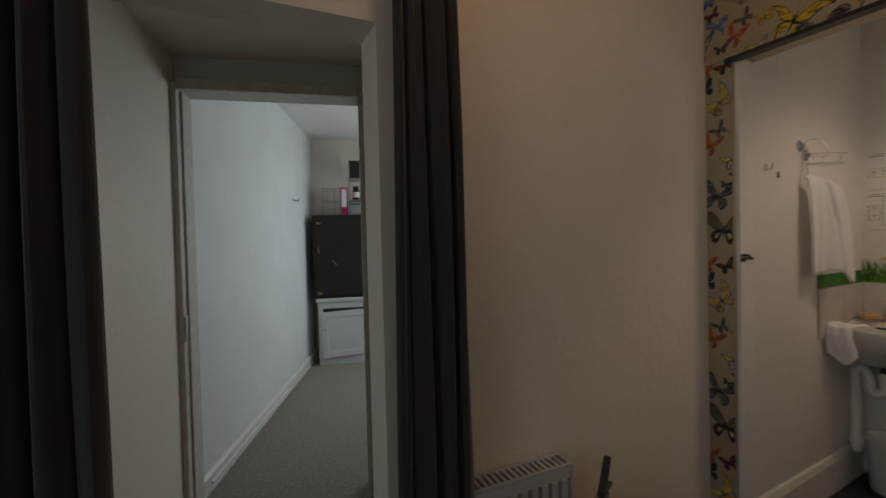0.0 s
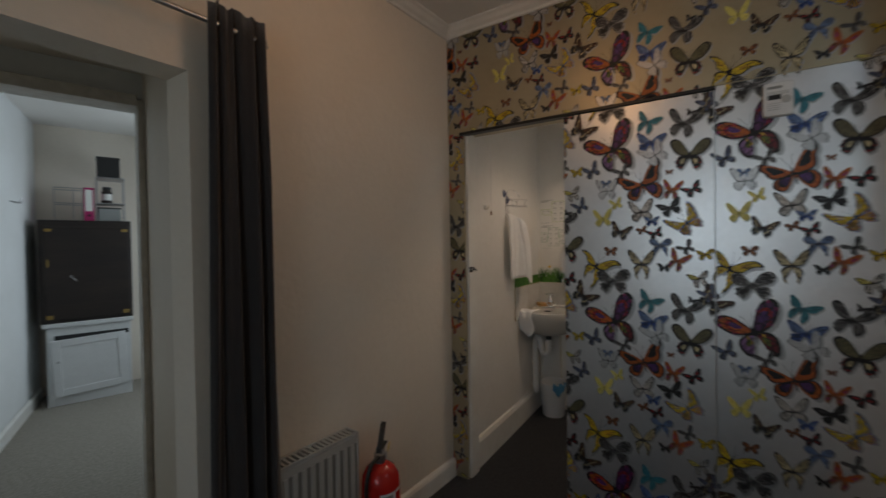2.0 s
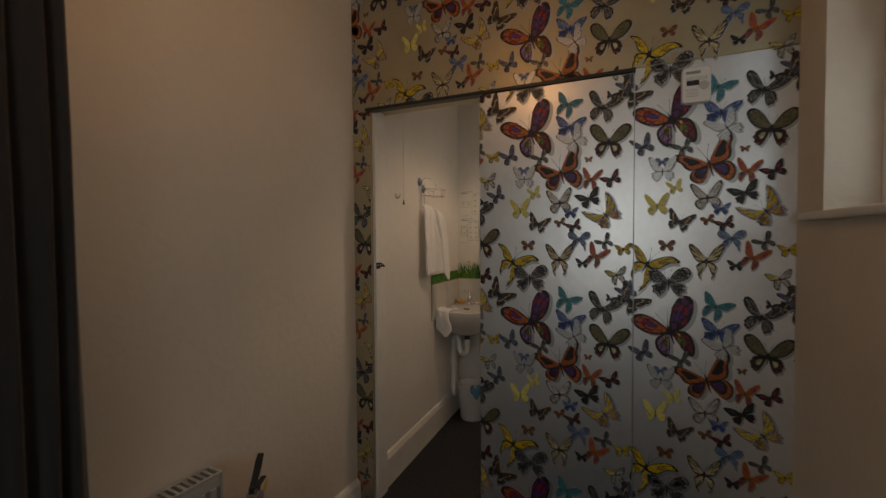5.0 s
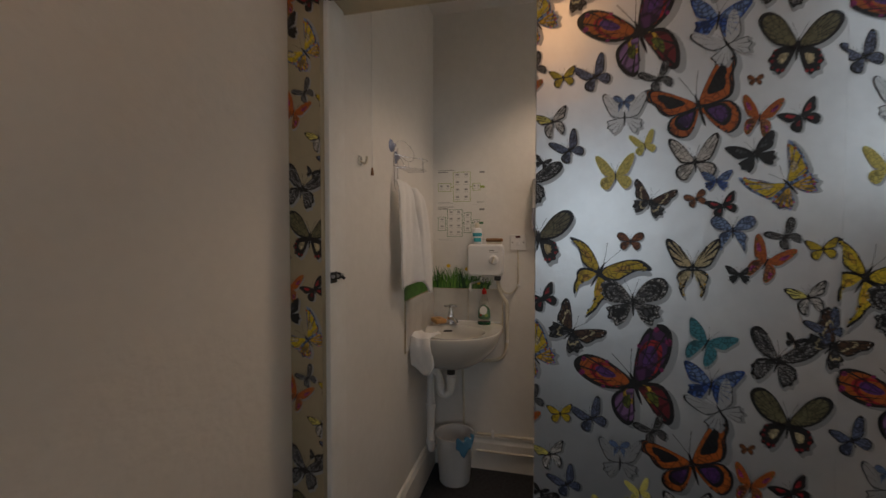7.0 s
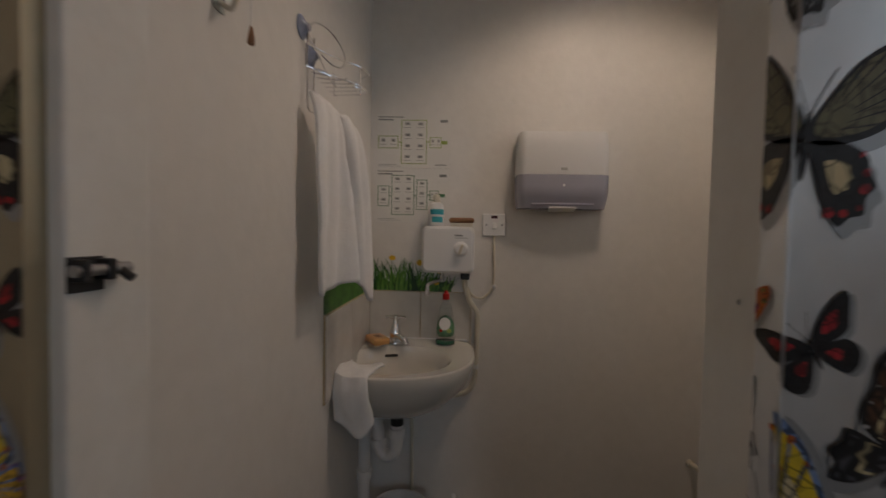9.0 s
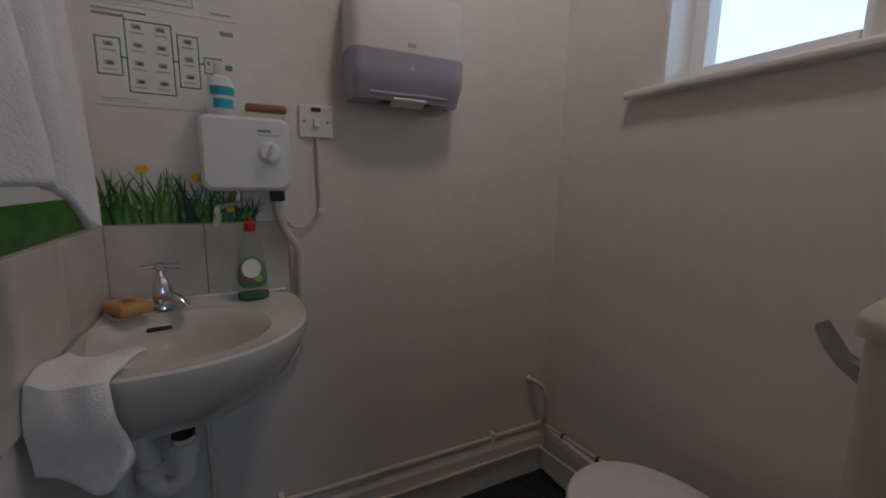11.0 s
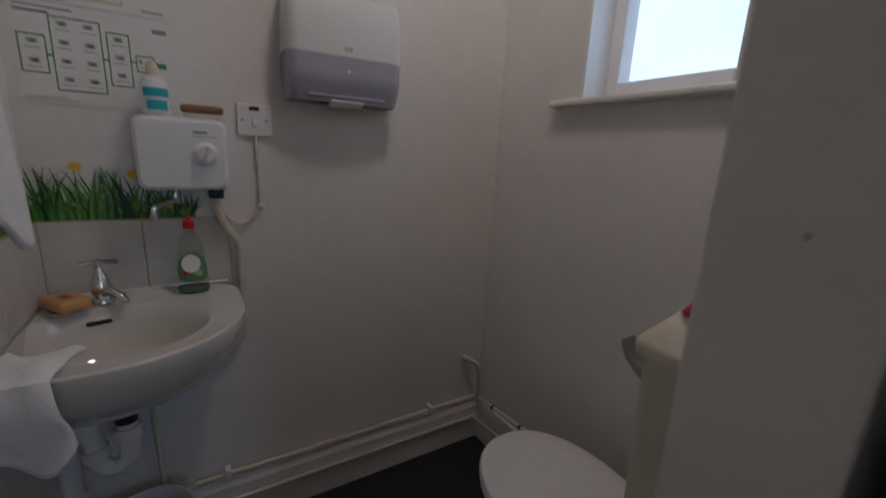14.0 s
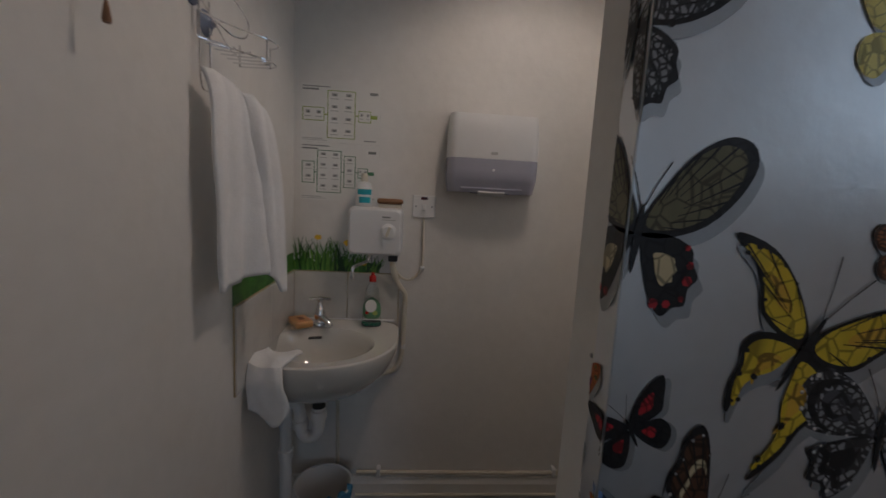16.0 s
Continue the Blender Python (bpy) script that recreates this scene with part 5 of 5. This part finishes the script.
for p0, p1 in (((2.84, BY, 0.585), (2.84, BY, 0.615)), ((2.867, BY + 0.118, 0.42), (2.867, BY + 0.118, 0.45)), ((2.851, BY + 0.063, 0.545), (2.852, BY + 0.066, 0.57)), ((2.867, BY + 0.118, 0.23), (2.867, BY + 0.118, 0.255))):
    part("collar_nut", tube([p0, p1], 0.0265, 14, 1), WHITEP, trap, soft=True)
sup = tagged(part("supply_pipe", tube([(3.07, 0.748, BZ - 0.10), (3.084, 0.746, 0.60), (3.086, 0.742, 0.40), (3.086, 0.738, 0.21)], 0.0075, 10), CREAMP, soft=True), "painted pipe rising behind the trap to the tap", "pipe")

tap = thing("basin_tap", 3.022, 0.806, BZ - 0.002, "old chrome pillar tap with a bar handle and short curved spout", "tap", turn_z=22)
part("flange", lathe([(0.026, 0), (0.025, 0.006), (0.019, 0.010)]), CHROME, tap, soft=True)
part("body", lathe([(0.019, 0.008), (0.021, 0.022), (0.022, 0.038), (0.018, 0.052), (0.016, 0.062), (0.012, 0.068), (0.009, 0.080), (0.0085, 0.090)], seg=24), CHROME, tap, soft=True)
part("spout", tube([(-0.010, 0, 0.024), (-0.034, -0.006, 0.032), (-0.060, -0.016, 0.026), (-0.076, -0.024, 0.008)], 0.0115, 14), CHROME, tap, soft=True)
part("cross_bar", tube([(0.012, 0.036, 0.096), (0.002, 0.012, 0.098), (0, 0, 0.099), (-0.002, -0.012, 0.098), (-0.012, -0.036, 0.096)], 0.0055, 10, 3), CHROME, tap, soft=True)
part("hub", lathe([(0.009, 0.088), (0.012, 0.094), (0.011, 0.104), (0.005, 0.108)], seg=18), CHROME, tap, soft=True)

soapdish = tagged(part("soap_rest", lathe([(0.030, 0), (0.034, 0.003), (0.033, 0.006), (0.028, 0.004)], pose(2.968, 0.872, BZ - 0.001), squash=0.7), CREAMP, soft=True), "thin oval soap rest on the basin rim", "soap dish")
soap = thing("soap_bar", 2.978, 0.866, BZ + 0.006, "amber bar of soap on the basin", "soap", turn_z=35)
part("bar", box(-0.047, 0.047, -0.032, 0.032, 0, 0.026, 0.008, seg=3), SOAP, soap, soft=True)
part("stamp", box(-0.018, 0.014, -0.010, 0.010, 0.0255, 0.0268, 0.0005), WOOD, soap, "dark printed stamp")

wash = thing("washing_up_bottle", 3.02, 0.613, BZ - 0.001, "clear upside-down tapered washing-up liquid bottle with green dregs", "bottle", turn_z=0)


def oval(profile, deep=0.6, seg=28):
    return loft([[Vector((r * deep * math.cos(2 * math.pi * k / seg), r * math.sin(2 * math.pi * k / seg), z)) for k in range(seg)] for r, z in profile])


part("bottle", oval([(0.034, 0), (0.037, 0.006), (0.036, 0.03), (0.032, 0.07), (0.029, 0.10), (0.022, 0.145), (0.012, 0.165), (0.011, 0.178)]), CLEAR, wash, soft=True)
part("liquid", oval([(0.033, 0.002), (0.036, 0.007), (0.0352, 0.017)], 0.57), GREEN, wash, "green liquid at the bottom", soft=True)
lab = part("label", oval([(0.0250, 0.030), (0.0335, 0.042), (0.0345, 0.060), (0.0320, 0.082), (0.0200, 0.100), (0.0050, 0.110)], 0.64), FERN, wash, "dark green fruit label", soft=True)
part("label_patch", lathe([(0.024, 0), (0.024, 0.001)], pose(-0.0218, 0.002, 0.082, 0, -84, 0), 20, squash=0.9), PAPER, lab, "round white patch")
part("fruit", lathe([(0.009, 0), (0.009, 0.001)], pose(-0.0222, -0.014, 0.056, 0, -86, 0), 16), LIME, lab, "lime slice")
part("fruit", lathe([(0.006, 0), (0.006, 0.001)], pose(-0.0222, 0.016, 0.056, 0, -86, 0), 16), RED, lab, "red berry")
part("cap", lathe([(0.013, 0.172), (0.013, 0.192), (0.007, 0.196), (0.006, 0.206)]), RED, wash, "red push cap", soft=True)

# face cloth over the rim
cl = bmesh.new()
gridv = []
for i in range(25):
    row = []
    for j in range(17):
        u, v = i / 24, j / 16
        y = 0.816 + 0.112 * v
        rim = BX - 0.268 * math.sqrt(max(0, 1 - ((y - MID) / HALF) ** 2))
        s = (u - 0.36) * (0.25 + 0.03 * math.sin(6 * v))
        if s < 0:
            x, z = rim - s * 0.9 + 0.004, BZ + 0.009 + 0.012 * math.sin(min(1, -s / 0.08) * 2.6) * (0.6 + 0.4 * math.sin(7 * v))
            y += s * 0.35
        else:
            x, z = rim - 0.014 - 0.012 * math.sin(5 * s / 0.16) - 0.010 * math.sin(9 * v) * s / 0.16, BZ + 0.009 - s * (0.82 + 0.28 * math.sin(math.pi * v))
            y -= 0.25 * s * (0.5 - v)
        row.append(cl.verts.new((x + 0.003 * math.sin(14 * v + 5 * u), min(y, LEFT - 0.012), z + 0.003 * math.sin(17 * u + 9 * v))))
    gridv.append(row)
for a, b in zip(gridv, gridv[1:]):
    for k in range(16):
        cl.faces.new((a[k], a[k + 1], b[k + 1], b[k]))
cloth = tagged(part("face_cloth", cl, TERRY, soft=True), "white terry face cloth draped over the basin rim", "cloth")
m = cloth.modifiers.new("thick", 'SOLIDIFY')
m.thickness = 0.006

# ---- towel, wire rack, hook, cord, bolt on the side wall ----
rack = thing("wire_basket", 2.395, LEFT, 1.655, "chrome wire corner basket held by suction cups", "wire basket")
for p in ((0.0, 0.085), (0.055, 0.045)):
    cup = part("suction_cup", lathe([(0.027, 0), (0.026, 0.003), (0.014, 0.010), (0.009, 0.015)], pose(p[0], -0.001, p[1], 90, 0, 0), 20), CUP, rack, "bluish clear suction cup", soft=True)
    part("knob", lathe([(0.007, 0.012), (0.008, 0.02)], pose(p[0], -0.001, p[1], 90, 0, 0), 12), SMOKE, cup)


def wire(*pts):
    part("wire", tube(pts, 0.0018, 6, 5), CHROME, rack)


wire((0, -0.012, 0.085), (0.035, -0.025, 0.112), (0.085, -0.045, 0.110), (0.115, -0.065, 0.075), (0.105, -0.065, 0.040), (0.075, -0.05, 0.030), (0.05, -0.03, 0.045))
wire((0, -0.012, 0.080), (0.04, -0.02, 0.055), (0.09, -0.03, 0.015), (0.13, -0.04, 0.0))
wire((0, -0.012, 0.0), (0.06, -0.05, 0.0), (0.12, -0.10, 0.0), (0.17, -0.11, 0.0), (0.20, -0.08, 0.0))
wire((0, -0.012, 0.05), (0.06, -0.055, 0.045), (0.12, -0.105, 0.045), (0.17, -0.115, 0.045), (0.20, -0.085, 0.045))
for k in range(7):
    t = k / 6
    wire((0.01 + 0.19 * t, -0.010, 0.0), (0.03 + 0.15 * t, -0.05 - 0.04 * t, -0.003), (0.02 + 0.17 * t, -0.03 - 0.075 * math.sin(math.pi * t * 0.8), 0.0))
for x, y in ((0, -0.012), (0.20, -0.085), (0.12, -0.105), (0.20, -0.012)):
    wire((x, y, 0.0), (x, y, 0.025), (x, y, 0.05))
for x in (0.008, 0.05):
    wire((x, -0.012, 0.085), (x, -0.012, 0.0), (x, -0.014, -0.09), (x, -0.03, -0.105))

tw = bmesh.new()
gridv = []
NU, NV = 60, 40
for j in range(NV + 1):
    v = j / NV
    row = []
    for i in range(NU + 1):
        u = i / NU
        gather = 0.66 + 0.34 * min(1, v * 1.6) ** 0.8
        x = 2.390 + (u - 0.02) * 0.222 * gather
        low = 1.130 + 0.020 * math.sin(u * 2.2 + 0.1) - (0.055 if u > 0.72 else 0) * min(1, (u - 0.72) / 0.1 if u > 0.72 else 0)
        top = 1.592 - 0.055 * u * u
        z = top + (low - top) * v
        fold = 0.018 * math.sin(u * 9 + 0.8 + 0.6 * v) + 0.010 * math.sin(u * 21 + 2 * v)
        crease = -0.030 * math.exp(-((u - 0.60 - 0.10 * v) / 0.030) ** 2) * min(1, 4 * v) + 0.006 / (1 + math.exp(-(u - 0.63 - 0.10 * v) / 0.012))
        y = LEFT - 0.035 - 0.085 * u * (0.75 + 0.25 * v) - 0.6 * fold * (0.3 + 0.7 * v) - crease
        y += 0.016 * math.exp(-v * 14)
        row.append(tw.verts.new((x + 0.004 * math.sin(13 * v + u * 3), min(y, LEFT - 0.012), z)))
    gridv.append(row)
for a, b in zip(gridv, gridv[1:]):
    for k in range(NU):
        tw.faces.new((a[k], a[k + 1], b[k + 1], b[k]))
towel = thing("hand_towel", 0, 0, 0, "white terry hand towel hung from the wire basket", "towel")
ob = part("cloth", tw, TERRY, towel, soft=True)
m = ob.modifiers.new("thick", 'SOLIDIFY')
m.thickness = 0.010
m.offset = 1.0

hk = thing("towel_hook", 2.080, LEFT, 1.617, "small clear plastic hook stuck on the wall", "hook")
part("plate", box(-0.014, 0.014, -0.006, -0.0005, -0.012, 0.018, 0.004), CLEAR, hk, soft=True)
part("prong", tube([(0, -0.006, 0), (0, -0.022, -0.008), (0, -0.030, 0.004), (0, -0.030, 0.016)], 0.004, 10), CREAMP, hk, soft=True)
pc = thing("pull_cord", 2.115, LEFT - 0.035, 0, "thin white light cord with a small pull", "pull cord")
part("string", tube([(0, 0, CEIL), (0.001, 0, 2.1), (0, 0, 1.60)], 0.0014, 6, 2), WHITEP, pc)
part("pull", lathe([(0.005, 1.572), (0.006, 1.576), (0.004, 1.590), (0.002, 1.60)], seg=16), WOOD, pc, "small brown pull", soft=True)
part("ceiling_switch", lathe([(0.030, CEIL - 0.03), (0.034, CEIL - 0.02), (0.034, CEIL)], seg=24), WHITEP, pc, soft=True)
bolt = thing("door_bolt", 1.828, 0.895, 1.235, "small dark steel sliding bolt on the door jamb", "bolt")
part("plate", box(-0.018, 0.018, -0.003, 0, -0.016, 0.016, 0.001), BLACKP, bolt)
part("barrel", tube([(-0.020, -0.009, 0.004), (0.038, -0.009, 0.004)], 0.0055, 12, 1), STEEL, bolt, soft=True)
part("knob", tube([(0.026, -0.009, 0.004), (0.028, -0.022, -0.006)], 0.0045, 10, 1), BLACKP, bolt)
for x in (-0.012, 0.014):
    part("strap", box(x - 0.004, x + 0.004, -0.016, -0.001, -0.006, 0.014, 0.002), BLACKP, bolt)

# ---- bin ----
bn = thing("waste_bin", 2.940, 0.765, 0, "white plastic waste bin with a blue rag over its rim", "bin")
part("bucket", lathe([(0.080, 0), (0.084, 0.006), (0.104, 0.255), (0.109, 0.262), (0.108, 0.268), (0.101, 0.266), (0.081, 0.012), (0.01, 0.010)], seg=40), WHITEP, bn, soft=True)
rg = bmesh.new()
rows = []
for i in range(9):
    row = []
    for j in range(9):
        a = radians(-165 + 60 * i / 8)
        s = j / 8 * 0.13
        r = 0.098 + min(0.018, s * 0.4) + 0.004 * math.sin(3 * i + 2 * j)
        row.append(rg.verts.new((r * math.cos(a), r * math.sin(a), 0.272 + 0.012 * math.sin(i * 1.7) - max(0, s - 0.045) * (0.5 + 0.5 * math.sin(i * 0.5)))))
    rows.append(row)
for a, b in zip(rows, rows[1:]):
    for k in range(8):
        rg.faces.new((a[k], a[k + 1], b[k + 1], b[k]))
rag = part("rag", rg, BLUERAG, bn, "crumpled blue rag", soft=True)
rag.modifiers.new("thick", 'SOLIDIFY').thickness = 0.004

# ---- toilet and cistern ----
wc = thing("toilet", 2.095, -0.155, 0.0, "white toilet with its lid closed", "toilet")


def seat_ring(s, z, n=44):
    pts = []
    for k in range(n):
        a = 2 * math.pi * k / n
        c, d = math.cos(a), math.sin(a)
        x = 0.265 + (0.235 * c if c > 0 else 0.215 * math.copysign(abs(c) ** 0.6, c))
        pts.append(Vector((0.265 + (x - 0.265) * s, 0.182 * math.copysign(abs(d) ** 0.9, d) * s * (1 - 0.06 * max(0, -c)), z)))
    return pts


part("pan", loft([[Vector((p.x * 0.72, p.y * 0.56, z)) for p in seat_ring(1, 0)] for z in (0, 0.02)] + [[Vector((p.x * 0.70, p.y * 0.52, 0.14)) for p in seat_ring(1, 0)], [Vector((p.x * 0.80 + 0.02, p.y * 0.68, 0.26)) for p in seat_ring(1, 0)], seat_ring(0.93, 0.34), seat_ring(0.96, 0.385), seat_ring(0.94, 0.392)]), PORCELAIN, wc, soft=True)
part("seat", loft([seat_ring(0.97, 0.393), seat_ring(1.0, 0.397), seat_ring(1.0, 0.407), seat_ring(0.97, 0.411)]), SEATP, wc, soft=True)
part("lid", loft([seat_ring(0.98, 0.412), seat_ring(1.01, 0.416), seat_ring(1.01, 0.424), seat_ring(0.985, 0.433), seat_ring(0.90, 0.439), seat_ring(0.6, 0.444), seat_ring(0.25, 0.446)]), SEATP, wc, "closed domed lid", soft=True)
for y in (-0.075, 0.075):
    part("hinge", tube([(0.045, y - 0.02, 0.415), (0.045, y + 0.02, 0.415)], 0.012, 12, 1), SEATP, wc, soft=True)
part("flush_pipe", tube([(-0.07, 0, 0.62), (-0.07, 0, 0.42), (-0.04, 0, 0.34), (0.05, 0, 0.32)], 0.022, 14), WHITEP, wc, soft=True)
cis = thing("cistern", 1.940, -0.105, 0.58, "cream plastic toilet cistern with chrome flush lever", "cistern")
part("tank", loft([[Vector((0.053 + u * 0.94, v * 0.93, 0.0)) for u, v in rounded(0.098, 0.50, 0.02)], [Vector((0.053 + u, v, 0.43)) for u, v in rounded(0.100, 0.50, 0.02)], [Vector((0.053 + u, v, 0.455)) for u, v in rounded(0.100, 0.50, 0.02)]]), CREAMP, cis, soft=True)
part("lid", loft([[Vector((0.053 + u, v, z)) for u, v in rounded(0.096 + g, 0.52 + g, 0.014)] for z, g in ((0.456, 0.008), (0.470, 0.010), (0.476, 0.006))] + [[Vector((0.053 + u, v, z)) for u, v in rounded(0.100 - g, 0.52 - 2.0 * g, 0.012)] for z, g in ((0.500, 0.030), (0.508, 0.040))]), CREAMP, cis, "bevelled cream lid", soft=True)
lv = part("flush_lever", loft([[Vector((x, y + w, z - t)), Vector((x, y + w, z + t)), Vector((x, y - w, z + t)), Vector((x, y - w, z - t))] for x, y, z, w, t in ((0.092, 0.205, 0.405, 0.008, 0.009), (0.108, 0.207, 0.406, 0.008, 0.009), (0.122, 0.210, 0.416, 0.012, 0.005), (0.132, 0.212, 0.430, 0.016, 0.004), (0.141, 0.214, 0.446, 0.014, 0.003))]), STEEL, cis, "curved chrome flush lever", soft=True)
part("lever_boss", lathe([(0.015, 0), (0.012, 0.008)], pose(0.090, 0.205, 0.405, 0, 90, 0), 18), CHROME, lv, soft=True)

CT = 0.58 + 0.508
pack = thing("wipes_packet", 1.992, 0.02, CT, "crinkled white and magenta packet of wipes on the cistern", "packet", turn_z=12)
bm = box(-0.040, 0.042, -0.09, 0.10, 0, 0.007, 0.003, seg=2)
part("packet", bm, PAPER, pack, soft=True)
part("edge_band", box(0.034, 0.0425, -0.088, 0.098, 0.001, 0.0078, 0.001), PINK, pack, "magenta printed edge")
part("edge_band", box(-0.038, 0.040, 0.084, 0.1005, 0.001, 0.0078, 0.001), PINK, pack, "magenta printed edge")
part("panel", box(-0.032, 0.028, -0.07, 0.080, 0.0068, 0.0080, 0.0004), PAPER, pack, "white printed panel")
part("print_bar", box(-0.02, 0.02, -0.03, 0.04, 0.0078, 0.0088), material("violet_print", (0.25, 0.05, 0.35), 0.4), pack)
tub = thing("plastic_tub", 1.980, 0.034, CT + 0.0085, "square frosted white plastic tub on the packet", "tub")
part("tub", loft([[Vector((u, v, z)) for u, v in rounded(0.070 + g, 0.10 + g, 0.012)] for z, g in ((0, 0), (0.004, 0.003), (0.072, 0.010))]), FROST, tub, soft=True)
part("rim", loft([[Vector((u, v, z)) for u, v in rounded(0.070 + g, 0.10 + g, 0.012)] for z, g in ((0.069, 0.013), (0.076, 0.013), (0.078, 0.010))]), FROST, tub, "rolled translucent rim", soft=True)
bl = thing("bleach_bottle", 2.000, -0.066, CT, "tall blue cleaner bottle with a red cap and yellow label", "bottle")
part("body", oval([(0.036, 0), (0.040, 0.006), (0.040, 0.135), (0.037, 0.165), (0.026, 0.192), (0.016, 0.205)], 0.7), BLUE, bl, soft=True)
part("label", oval([(0.0404, 0.062), (0.0404, 0.122)], 0.715), YELLOW, bl, "yellow label", soft=True)
part("label_panel", turn(box(-0.018, 0.018, -0.001, 0.001, 0.066, 0.116), pose(-0.005, 0.0408, 0)), PAPER, bl, "white label panel")
part("cap", lathe([(0.018, 0.203), (0.020, 0.208), (0.019, 0.236), (0.022, 0.240), (0.021, 0.252), (0.013, 0.258)]), RED, bl, "ribbed red cap", soft=True)

for y, z in ((0.2935, 1.72), (0.2935, 1.22), (0.2935, 0.70)):
    s = tagged(part("screw_head", lathe([(0.0025, 0), (0.002, 0.0010)], pose(FRONT + 0.08, y, z, -90, 0, 0), 12), STEEL), "dull steel screw head in the partition edge", "screw", "screws in the edge")

# ceiling lamps
for x, y, nm, lab in ((0.75, 0.25, "ceiling_rose", "white ceiling rose with a warm bulb"), (2.46, 0.06, "ceiling_downlight", "small round white ceiling light")):
    l = thing(nm, x, y, CEIL, lab, "ceiling light")
    part("rose", lathe([(0.03, -0.035), (0.045, -0.02), (0.05, 0)], seg=28), WHITEP, l, soft=True)
